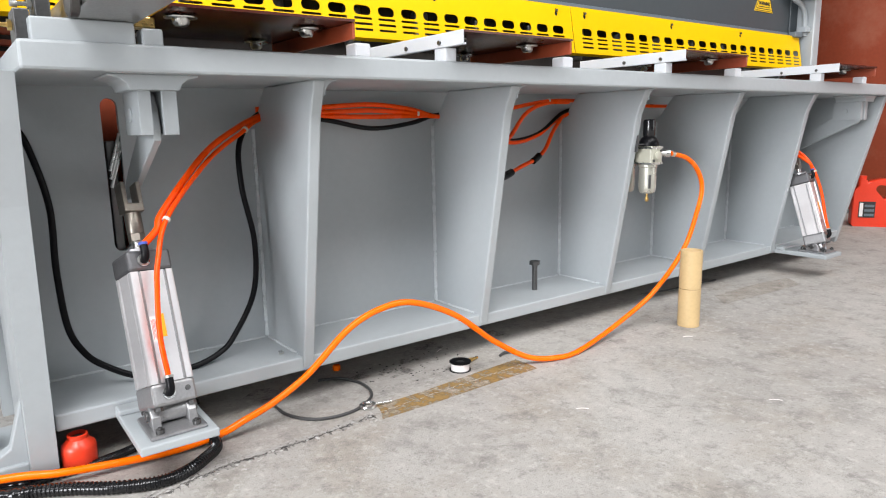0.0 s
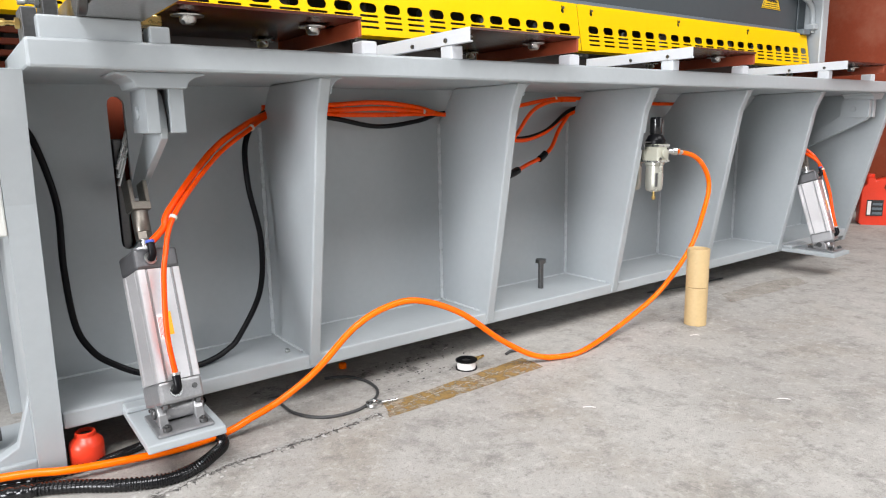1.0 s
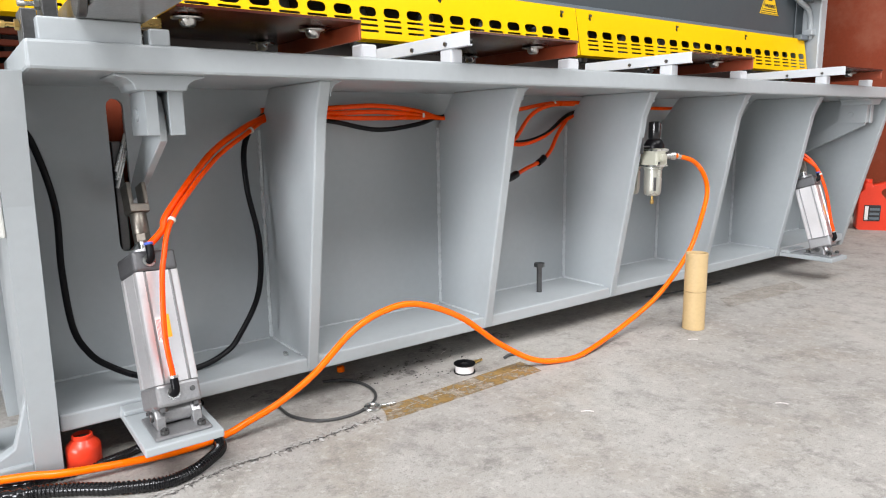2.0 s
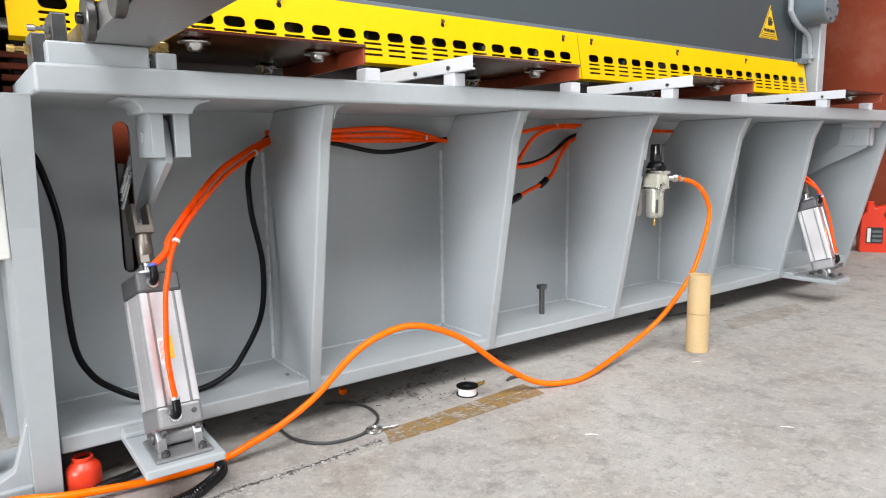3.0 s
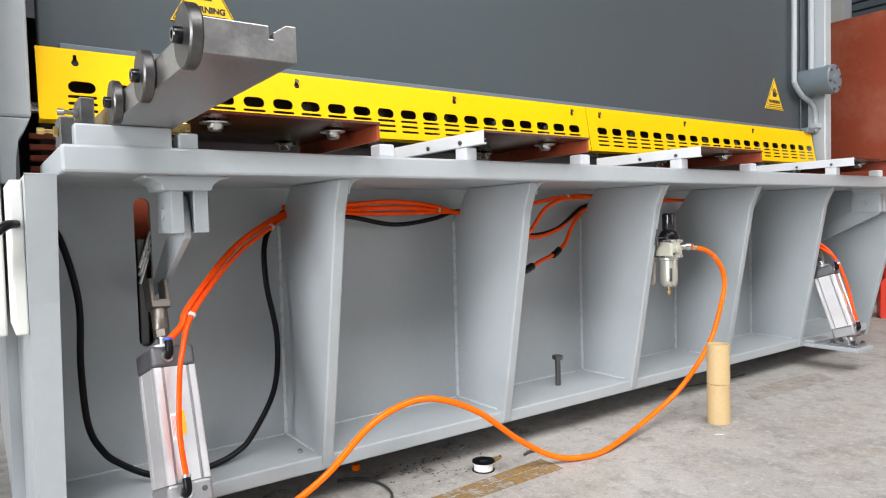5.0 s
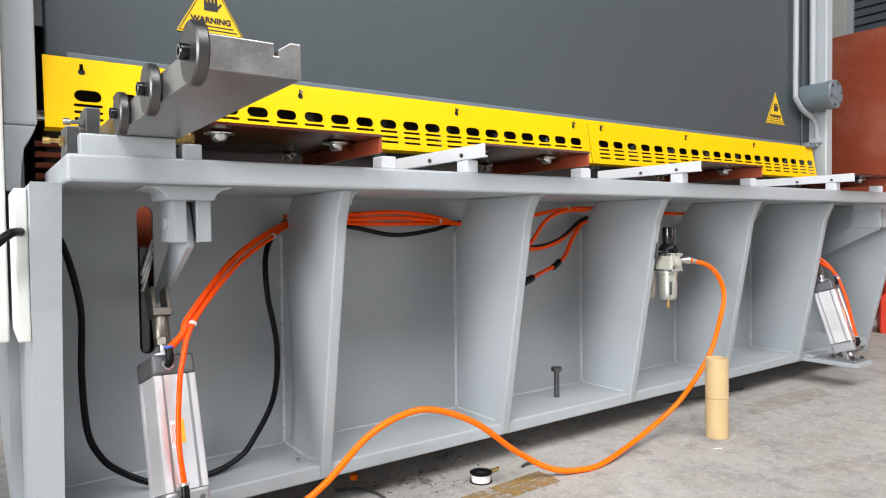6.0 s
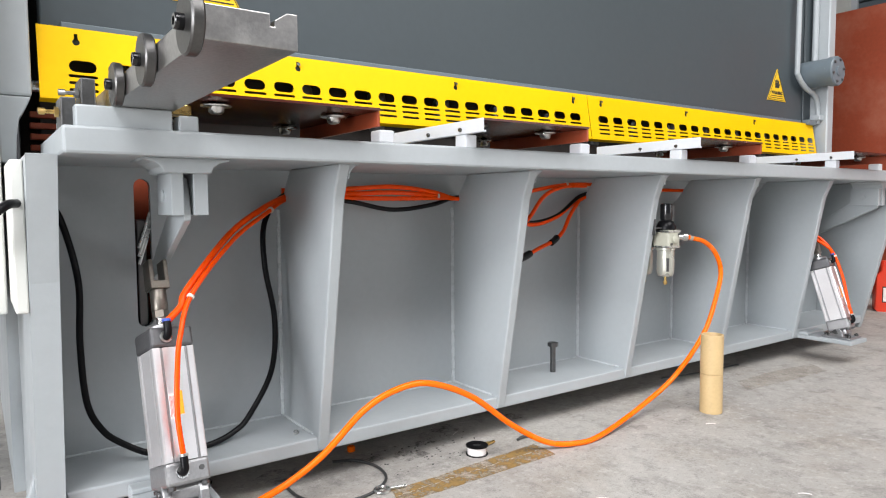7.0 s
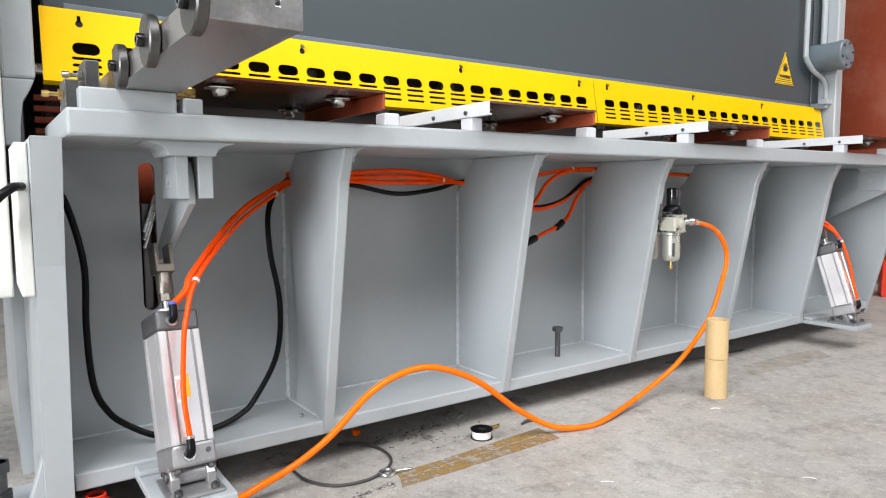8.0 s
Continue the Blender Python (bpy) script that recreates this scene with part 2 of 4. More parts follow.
def sweep(path, r, seg=12, bm=None):
    """A tube of radius r (a number, or a function of the step) along a line."""
    b = bmesh.new()
    rings, up = [], Vector((0.13, 0.31, 0.94))
    for i, p in enumerate(path):
        d = (path[min(i + 1, len(path) - 1)] - path[max(i - 1, 0)]).normalized()
        s = d.cross(up)
        s = (s if s.length > 0.05 else d.cross(Vector((1, 0, 0)))).normalized()
        up = s.cross(d).normalized()
        rr = r(i) if callable(r) else r
        rings.append([b.verts.new(p + rr * (math.cos(6.28318 * k / seg) * s + math.sin(6.28318 * k / seg) * up)) for k in range(seg)])
    for u, v in zip(rings, rings[1:]):
        for k in range(seg):
            b.faces.new((u[k], u[(k + 1) % seg], v[(k + 1) % seg], v[k]))
    b.faces.new(rings[0]), b.faces.new(rings[-1][::-1])
    return merge(bm, b)


def lathe(profile, m=None, seg=24, bm=None):
    """Turn (radius, height) pairs about z; m places it."""
    b = bmesh.new()
    rings = [[b.verts.new((max(r, 1e-4) * math.cos(6.28318 * k / seg), max(r, 1e-4) * math.sin(6.28318 * k / seg), z)) for k in range(seg)] for r, z in profile]
    for u, v in zip(rings, rings[1:]):
        for k in range(seg):
            b.faces.new((u[k], u[(k + 1) % seg], v[(k + 1) % seg], v[k]))
    b.faces.new(rings[0][::-1]), b.faces.new(rings[-1])
    if m is not None:
        b.transform(m)
    return merge(bm, b)


def cut_plate(outline, holes, thick):
    """A plate in the x, z plane with real holes through it, as a bmesh; y from -thick/2 to thick/2."""
    cu = bpy.data.curves.new("tmp", "CURVE")
    cu.dimensions, cu.fill_mode, cu.extrude = "2D", "BOTH", thick / 2
    for loop in (outline, *holes):
        s = cu.splines.new("POLY")
        s.points.add(len(loop) - 1)
        s.use_cyclic_u = True
        for p, (u, v) in zip(s.points, loop):
            p.co = (u, v, 0, 1)
    ob = new("tmp", cu)
    me = bpy.data.meshes.new_from_object(ob.evaluated_get(bpy.context.evaluated_depsgraph_get()))
    b = bmesh.new()
    b.from_mesh(me)
    bpy.data.objects.remove(ob)
    bpy.data.meshes.remove(me)
    bpy.data.curves.remove(cu)
    bmesh.ops.remove_doubles(b, verts=b.verts, dist=1e-5)
    b.transform(Matrix.Rotation(radians(90), 4, "X"))
    return b


def oblong(cx, cz, w, h, seg=6):
    """The outline of a slot with round ends."""
    r = h / 2
    return [(cx + sx * (w / 2 - r) + r * math.cos(a), cz + r * math.sin(a)) for sx, a0 in ((1, -90), (-1, 90)) for a in [radians(a0 + 180 * k / seg) for k in range(seg + 1)]]


def bolt(p, way, r, h, mat, parent, name="bolt"):
    """A hexagon head on a round washer."""
    p, way = Vector(p), Vector(way).normalized()
    b = rod(p, p + way * h * 0.25, r * 1.6, seg=16)
    rod(p + way * h * 0.25, p + way * h, r, seg=6, bm=b)
    return part(name, b, mat, parent)


def writing(text, size, m, mat, parent, name="lettering"):
    cu = bpy.data.curves.new("tmp", "FONT")
    cu.body, cu.size, cu.align_x, cu.align_y, cu.extrude = text, size, "CENTER", "CENTER", 0.0003
    cu.offset = size * 0.04
    ob = new("tmp", cu)
    me = bpy.data.meshes.new_from_object(ob.evaluated_get(bpy.context.evaluated_depsgraph_get()))
    b = bmesh.new()
    b.from_mesh(me)
    b.transform(m)
    bpy.data.objects.remove(ob)
    bpy.data.meshes.remove(me)
    bpy.data.curves.remove(cu)
    return part(name, b, mat, parent)

# ---- the hall ----
XL, XR, YB, YF, ZR = -7.0, 9.0, 5.5, -7.0, 5.2


def setting(name, bm, mat, label, category):
    return tagged(part(name, bm, mat), label, category, kind="structure")


setting("floor", box(XL - 6, XR + 6, YF - 8, YB + 6, -0.2, 0), CONCRETE, "worn grey concrete workshop floor with stains", "floor")
# back, left, front walls and roof: added unseen, with openings placed for the lamps
setting("wall_back", box(XL, XR, YB, YB + 0.24, 0, ZR), HALLDARK, "unseen near-black hall wall added behind the machine", "wall")
bw = cut_plate([(-(YB - YF) / 2, 0), ((YB - YF) / 2, 0), ((YB - YF) / 2, ZR), (-(YB - YF) / 2, ZR)], [[(-3.5, 3.0), (2.5, 3.0), (2.5, 4.3), (-3.5, 4.3)]], 0.24)
bw.transform(Matrix.Translation((XR, (YB + YF) / 2, 0)) @ Matrix.Rotation(radians(-90), 4, "Z"))
WY0, WY1 = (YB + YF) / 2 - 2.5, (YB + YF) / 2 + 3.5
setting("wall_right", bw, HALL, "plastered hall wall with long windows", "wall")
bw = cut_plate([(XL, 0), (XL, ZR), (XR, ZR), (XR, 0), (8.6, 0), (8.6, 4.7), (3.6, 4.7), (3.6, 0)], [], 0.24)
bw.transform(Matrix.Translation((0, YF, 0)))
setting("wall_front", bw, HALLDARK, "unseen near-black hall wall with an assumed wide gateway", "wall")
bw = cut_plate([(YF, 0), (YF, ZR), (YB, ZR), (YB, 0), (-1.4, 0), (-1.4, 4.7), (-6.7, 4.7), (-6.7, 0)], [], 0.24)
bw.transform(Matrix.Translation((XL, 0, 0)) @ Matrix.Rotation(radians(90), 4, "Z"))
setting("wall_left", bw, HALLDARK, "unseen near-black hall wall with an assumed gateway", "wall")
rf = cut_plate([(XL - 0.2, YF - 0.2), (XR + 0.2, YF - 0.2), (XR + 0.2, YB + 0.3), (XL - 0.2, YB + 0.3)], [[(-4.7, -4.6), (-0.5, -4.6), (-0.5, -1.2), (-4.7, -1.2)], [(0.6, -5.0), (4.8, -5.0), (4.8, -1.8), (0.6, -1.8)]], 0.1)
rf.transform(Matrix.Translation((0, 0, ZR + 0.05)) @ Matrix.Rotation(radians(-90), 4, "X"))
setting("ceiling", rf, ROOF, "unseen dark roof sheet with assumed light openings", "ceiling")

# ---- plate shear ----
shear = thing("plate_shear", "large grey plate shearing machine with ribbed table and yellow guard", "machine")

ZT, ZTOP, ZB, ZB0 = 0.734, 0.779, 0.119, 0.085
YT, YBOT, YK = 0.041, 0.179, 0.379
RIBS = (0.529, 1.063, 1.595, 2.117, 2.648)
XEND = 3.25


def rib_y(z):
    return 0.1737 - (max(z, ZB) - ZB) * 0.1885


# table slab: its left front corner is cut off
part("table_slab", box(0.0, XEND + 0.05, 0.0, 0.40, ZT, ZTOP, 0.005), GREY, shear, "thick grey painted steel slab")
part("bottom_plate", box(-0.0, XEND, YBOT - 0.004, 0.42, ZB0, ZB, 0.004), GREY, shear)
SLOT = [(0.187 + (z - 0.545), 0.545 + (x - 0.187)) for x, z in oblong(0.187, 0.545, 0.33, 0.034)]
bk = cut_plate([(-0.002, ZB), (XEND, ZB), (XEND, ZT), (-0.002, ZT)], [SLOT], 0.02)
bk.transform(Matrix.Translation((0, YK + 0.01, 0)))
part("back_plate", bk, GREY, shear)


def rib(x0, x1, name, foot=None):
    """A tapered web plate with a flared head under the slab and a cut corner for the hoses at the back."""
    z0 = ZB0 + 0.002 if foot is None else foot
    line = [(rib_y(z0), z0), (rib_y(0.665), 0.665), (0.0535, 0.708), (0.044, ZT)]
    line += [(YK - 0.075, ZT), (YK - 0.06, ZT - 0.015), (YK - 0.014, ZT - 0.075), (YK, ZT - 0.085)] if foot is None else [(YK, ZT)]
    line += [(YK, z0)]
    return part(name, prism(line, "x", x0, x1, 0.004), GREY, shear)


for x in RIBS:
    rib(x - 0.027, x, "rib")
    # fillet welds: foot, back and head
    part("weld_bead", sweep(spline([(x - 0.029, YBOT + 0.02, ZB + 0.002), (x - 0.029, YK - 0.004, ZB + 0.002)], 20), lambda i: 0.0030 + 0.0008 * math.sin(i * 2.1), 6), WELD, shear)
    part("weld_bead", sweep(spline([(x - 0.029, YK - 0.002, ZB + 0.004), (x - 0.029, YK - 0.002, ZT - 0.095)], 50), lambda i: 0.0052 + 0.001 * math.sin(i * 1.7), 6), WELD, shear)
    # rounded gussets where the rib meets the slab
    for s, xx in ((1, x),):
        r = 0.03
        arc = [(xx + s * r * (1 - math.sin(a)), ZT - r * (1 - math.cos(a))) for a in [radians(90 * k / 6) for k in range(7)]]
        part("gusset", prism([(xx - s * 0.0005, ZT)] + arc, "y", 0.0515, 0.078), GREY, shear)
        r = 0.012
        arc = [(xx + s * r * (1 - math.sin(a)), ZB + r * (1 - math.cos(a))) for a in [radians(90 * k / 6) for k in range(7)]]
        part("foot_fillet", prism([(xx - s * 0.0005, ZB - 0.0005)] + arc, "y", 0.178, 0.23), GREY, shear)

for x0, x1 in zip((0.0,) + RIBS, [r - 0.027 for r in RIBS] + [XEND]):
    part("weld_bead", sweep(spline([(x0 + 0.01, YK - 0.002, ZB + 0.001), (x1 - 0.01, YK - 0.002, ZB + 0.001)], 40), lambda i: 0.0032 + 0.0008 * math.sin(i * 1.9), 6), WELD, shear)

# added dark strip stands in for the black shade under the table
part("under_table_shade", box(0.0, XEND, 0.40, 0.45, 0.0, ZB0 - 0.003), DARKIN, shear, "near-black strip for the shade under the table")

# left end plate stands on the floor, with a foot
nose = [((1 - u) ** 2 * rib_y(0.52) + 2 * u * (1 - u) * rib_y(0.66) + u * u * YT, 0.52 + 0.215 * u) for u in [k / 10 for k in range(11)]]
part("end_plate", prism([(rib_y(0), 0.0)] + nose + [(YT, ZT - 0.001), (0.55, ZT - 0.001), (0.55, 0.0)], "x", -0.048, -0.003, 0.005), GREY, shear)
part("end_plate", prism([(rib_y(0.06) + 0.012, 0.06), (YT - 0.012, ZT - 0.001), (YK + 0.05, ZT - 0.001), (YK + 0.05, 0.06)], "x", XEND, XEND + 0.03, 0.004), GREY, shear)
part("foot_gusset", prism([(-0.046, 0.0), (-0.046, 0.16), (-0.075, 0.06), (-0.13, 0.03), (-0.13, 0.0)], "y", 0.21, 0.24, 0.003), GREY, shear)
part("foot_plate", box(-0.17, -0.047, 0.2, 0.42, 0.0, 0.03, 0.004), GREY, shear)
fb = rod((-0.115, 0.3, 0.03), (-0.115, 0.3, 0.13), 0.012, seg=12)
rod((-0.115, 0.3, 0.05), (-0.115, 0.3, 0.07), 0.022, seg=6, bm=fb)
rod((-0.115, 0.3, 0.11), (-0.115, 0.3, 0.13), 0.019, seg=6, bm=fb)
part("levelling_screw", fb, DARKSTEEL, shear, "dark steel levelling screw")

# side frames above the table
part("side_frame", prism([(0.37, 0.87), (0.37, 2.3), (1.5, 2.3), (1.5, 0.87)], "x", -0.07, -0.012, 0.006), GREY, shear)
part("side_frame_neck", prism([(-0.07, 0.737), (-0.044, 0.737), (-0.041, 0.79), (-0.036, 0.825), (-0.024, 0.846), (-0.014, 0.8695), (-0.07, 0.8695)], "y", 0.372, 0.56, 0.003), GREY, shear)
part("side_frame_back", box(-0.07, -0.035, 0.56, 1.5, 0.0, 0.8695), GREY, shear)
part("tie_rod", rod((-0.012, 0.46, 0.905), (0.05, 0.46, 0.905), 0.012, seg=16), ZINC, shear, "bright steel tie rod")
part("side_frame", prism([(0.368, 0.80), (0.368, 2.3), (1.5, 2.3), (1.5, 0.0), (0.56, 0.0), (0.56, 0.78), (0.42, 0.78)], "x", 3.275, 3.335, 0.006), GREY, shear)

# knife beam behind the guard
part("knife_beam", box(0.012, 3.27, 0.447, 0.50, 0.985, 2.3, 0.004), DARKGREY, shear, "dark grey painted knife beam")
part("beam_edge", box(0.05, 3.16, 0.434, 0.4465, 1.019, 1.042, 0.002), MIDGREY, shear)
part("beam_seam", box(3.185, 3.2, 0.440, 0.4465, 1.03, 2.3, 0.003), DARKGREY, shear)
# near-black clamp beam carries the shade seen through the guard slots
part("clamp_beam", box(0.01, 3.27, 0.52, 0.60, 0.80, 0.984, 0.004), DARKIN, shear, "clamp beam coloured near black for the shaded inside")
# added backing blocks stray light from behind and keeps the inside dark
part("dark_backing", box(-0.01, 3.27, 0.85, 0.9, 0.0, 1.2), DARKIN, shear)
for k in range(14):
    x = 0.16 + 0.226 * k
    b = lathe([(0.020, 0.86), (0.022, 0.865), (0.022, 0.93), (0.026, 0.932), (0.026, 0.96), (0.018, 0.97)], Matrix.Translation((x, 0.475, 0)), 16)
    part("clamp_piston", b, DARKSTEEL, shear, "polished steel clamp piston", smooth=True)
for k in range(7):
    part("ladder_bar", box(-0.01, 0.06, 0.5, 0.52, 0.70 + 0.024 * k, 0.713 + 0.024 * k, 0.002), REDOX, shear)

# yellow finger guard, in two lengths, leaning forward at its foot
LEAN_G = Matrix.Translation((0, 0.42, 1.027)) @ Matrix.Rotation(radians(-10), 4, "X")


def guard(x0, x1, first, count, keys, pitch):
    holes = []
    for k in range(count):
        cx = first + pitch * k
        holes.append(oblong(cx, -0.083, 0.053, 0.026))
        for z in (-0.1045, -0.1195, -0.1345):
            holes.append(oblong(cx, z, 0.056, 0.0066, 4))
    for kx in keys:
        rr = 0.0075
        loop = [(kx + rr * math.sin(a), -0.030 - rr * math.cos(a)) for a in [radians(-150 + 300 * i / 10) for i in range(11)]]
        holes.append(loop + [(kx + 0.0033, -0.012), (kx - 0.0033, -0.012)])
    b = cut_plate([(x0, 0), (x1, 0), (x1, -0.154), (x0, -0.154)], holes, 0.0025)
    b.transform(LEAN_G)
    g = part("finger_guard", b, YELLOW, shear, "yellow sheet guard with rows of slots")
    b = box(x0, x1, -0.001, 0.028, -0.1565, -0.154)
    b.transform(LEAN_G)
    part("guard_lip", b, YELLOW, g)
    for kx in keys:
        p = LEAN_G @ Vector((kx, -0.002, -0.0205))
        way = LEAN_G.to_3x3() @ Vector((0, -1, 0))
        if kx < 0.1:
            continue
        part("screw", rod(p, p + way * 0.006, 0.0045, seg=10), DARKSTEEL, g, "dark screw head")


guard(0.003, 1.645, 0.085, 21, (0.075, 0.575, 1.075, 1.575), 0.0746)
guard(1.649, 3.235, 1.718, 20, (1.714, 2.213, 2.71), 0.0775)


def warning_sign(cx, z0, w, h, words):
    s = part("warning_sign", prism([(cx - w / 2, z0), (cx + w / 2, z0), (cx, z0 + h)], "y", 0.4445, 0.4468), SIGNYEL, shear, "yellow triangular warning sign with a hand symbol")
    i = 0.06
    y = 0.4438
    line = [((cx - w / 2 * 0.93, z0 + h * 0.03), (cx + w / 2 * 0.93, z0 + h * 0.03)), ((cx + w / 2 * 0.93, z0 + h * 0.03), (cx, z0 + h * 0.95)), ((cx, z0 + h * 0.95), (cx - w / 2 * 0.93, z0 + h * 0.03))]
    for a, c in line:
        part("border", sweep([Vector((a[0], y, a[1])), Vector((c[0], y, c[1]))], w * 0.006, 6), INK, s)
    hand = box(cx - 0.1 * w, cx + 0.1 * w, y, y + 0.0006, z0 + h * 0.40, z0 + h * 0.54)
    for k in range(4):
        box(cx - 0.1 * w + k * 0.053 * w, cx - 0.063 * w + k * 0.053 * w, y, y + 0.0006, z0 + h * 0.54, z0 + h * (0.63 + 0.03 * (k in (1, 2))), bm=hand)
    prism([(cx + 0.1 * w, z0 + h * 0.43), (cx + 0.17 * w, z0 + h * 0.53), (cx + 0.145 * w, z0 + h * 0.55), (cx + 0.1 * w, z0 + h * 0.49)], "y", y, y + 0.0006, bm=hand)
    part("hand_symbol", hand, INK, s)
    writing(words, w * 0.122, Matrix.Translation((cx, y, z0 + h * 0.24)) @ Matrix.Rotation(radians(90), 4, "X"), INK, s)
    for k, f in enumerate((0.66, 0.78)):
        part("text_bar", box(cx - w * f / 2, cx + w * f / 2, y, y + 0.0006, z0 + h * (0.135 - 0.06 * k), z0 + h * (0.155 - 0.06 * k)), INK, s)


warning_sign(0.361, 1.128, 0.162, 0.144, "WARNING")
warning_sign(2.950, 1.120, 0.162, 0.146, "WARNING")

# lever hangers under the slab, and the levers


def hanger(x, flip=1):
    base = [(-0.083, 0.0), (0.083, 0.0), (0.081, -0.004), (0.062, -0.008), (0.050, -0.016), (0.046, -0.026), (-0.046, -0.026), (-0.050, -0.016), (-0.062, -0.008), (-0.081, -0.004)]
    h = part("hanger", prism([(x - 0.004 + u * 0.9, ZT + w) for u, w in base], "y", 0.03, 0.15, 0.002), GREY, shear, "grey lever hanger under the slab")
    for a, c in ((-0.029, -0.0075), (0.0105, 0.036)):
        part("cheek", box(x + a, x + c, 0.052, 0.165, ZT - 0.102, ZT - 0.024, 0.001), GREY, h)
    part("pivot_pin", rod((x - 0.033, 0.115, 0.668), (x + 0.042, 0.115, 0.668), 0.0115, seg=18, r=0.002), GREY, h)
    prof = [(0.110, 0.712), (0.086, 0.700), (0.072, 0.672), (0.064, 0.640), (0.066, 0.622), (0.295, 0.506), (0.335, 0.495), (0.345, 0.525), (0.30, 0.560), (0.155, 0.655), (0.15, 0.695), (0.135, 0.708)]
    part("lever", prism(prof, "x", x - 0.006, x + 0.0075, 0.002), GREY, h, "flat grey steel lever")


hanger(0.202)
hanger(3.10)
part("slide_bar", box(0.176, 0.196, 0.395, 0.43, 0.30, 0.62, 0.003), DARKSTEEL, shear)
for k in range(3):
    part("spring_wire", rod((0.178, 0.388, 0.52 + 0.018 * k), (0.204, 0.388, 0.60 + 0.018 * k), 0.0035, seg=8), ZINC, shear)
part("inner_panel", box(0.10, 0.30, 0.47, 0.49, 0.3, 0.74), REDOX, shear, "red primed panel behind the slot")

# right-hand pipes and the motor housing on the beam
part("pipe", sweep(spline([(3.085, 0.42, 2.3), (3.085, 0.42, 1.6), (3.082, 0.42, 1.30), (3.090, 0.42, 1.245), (3.15, 0.415, 1.195), (3.225, 0.41, 1.165), (3.262, 0.41, 1.12), (3.268, 0.41, 1.03)], 10), 0.012, 12), GREY, shear, "bent grey painted conduit pipe", smooth=True)
part("pipe", sweep([Vector((3.255, 0.425, 2.3)), Vector((3.255, 0.425, 1.6)), Vector((3.255, 0.425, 1.2))], 0.014, 12), GREY, shear, smooth=True)
part("pipe_clamp", box(3.235, 3.295, 0.385, 0.43, 1.045, 1.07, 0.004), GREY, shear)
part("pipe_clamp", box(3.17, 3.235, 0.40, 0.435, 1.02, 1.045, 0.004), MIDGREY, shear)
mb = lathe([(0.05, -0.002), (0.062, 0.0), (0.064, 0.006), (0.064, 0.125), (0.068, 0.127), (0.068, 0.155), (0.064, 0.160), (0.022, 0.1602), (0.022, 0.164), (0.018, 0.165)], Matrix.Translation((3.190, 0.4455, 1.257)) @ Matrix.Rotation(radians(90), 4, "X"), 28)
mot = part("motor_housing", mb, MIDGREY, shear, "grey cylindrical motor housing", smooth=True)
for k in range(6):
    a = radians(60 * k + 15)
    bolt((3.190 + 0.052 * math.cos(a), 0.2855, 1.257 + 0.052 * math.sin(a)), (0, -1, 0), 0.0045, 0.006, DARKSTEEL, mot)

# small raised pads on the left of the table
part("table_block", box(0.021, 0.170, 0.012, 0.30, ZTOP - 0.002, 0.814, 0.003), GREY, shear)
part("table_block", box(0.180, 0.213, 0.008, 0.05, ZTOP - 0.002, 0.806, 0.003), GREY, shear)
for x, z, y in ((0.036, 0.838, 0.06), (0.006, 0.805, 0.06)):
    b = part("stop_block", box(x - 0.002, x + 0.020, y - 0.02, y + 0.05, z - 0.026, z + 0.023, 0.002), DARKSTEEL, shear, "dark steel stop block")
    s = rod((x, y + 0.005, z), (x - 0.032, y + 0.005, z), 0.0035, seg=10)
    rod((x - 0.003, y + 0.005, z), (x - 0.009, y + 0.005, z), 0.0085, seg=6, bm=s)
    rod((x - 0.032, y + 0.005, z), (x - 0.022, y + 0.005, z), 0.0055, seg=12, bm=s)
    part("set_screw", s, ZINC if z > 0.82 else BRASS, b)

# ---- control cabinet at the left of the shear ----
cab = thing("control_cabinet", "cream painted steel control cabinet beside the shear", "cabinet")
part("body", box(-0.36, -0.0725, 0.30, 0.62, 0.445, 1.5, 0.004), CREAM, cab)
part("side_box", box(-0.068, -0.0485, 0.102, 0.30, 0.47, ZT - 0.006, 0.003), CREAM, cab)
part("cable", sweep(spline([(-0.06, 0.10, 0.655), (-0.075, 0.07, 0.652), (-0.10, 0.06, 0.63), (-0.14, 0.08, 0.58)], 10), 0.0075, 10), BLACK, cab, smooth=True)
part("wall_arm", box(-0.20, -0.0712, 0.621, 0.70, 0.9, 1.0, 0.004), GREY, cab)

# ---- red steel panel and the window band beyond the shear ----
rp = thing("steel_panel", "tall red-primed steel panel standing on the floor", "panel")
part("sheet", box(4.80, 4.83, -1.6, 1.5, 0.03, 1.945, 0.004), REDOX, rp)
for y in (-1.5, -0.2, 1.3):
    part("foot", box(4.79, 4.95, y, y + 0.08, 0.0, 0.03, 0.003), REDOX, rp)
win = thing("window_1", "long hall window with grey metal louvres", "window", kind="structure")
part("window_sill", box(XR - 0.2, XR + 0.1, WY0 - 0.05, WY1 + 0.05, 2.95, 3.0, 0.01), WHITE, win)
for k in range(12):
    part("louvre", box(XR - 0.04, XR + 0.08, WY0, WY1, 3.02 + 0.105 * k, 3.10 + 0.105 * k, 0.004), MIDGREY, win)
for k in range(5):
    part("mullion", box(XR - 0.09, XR - 0.045, WY0 + 1.48 * k, WY0 + 0.07 + 1.48 * k, 3.0, 4.3, 0.004), WHITE, win)

# ---- support trays on the table ----


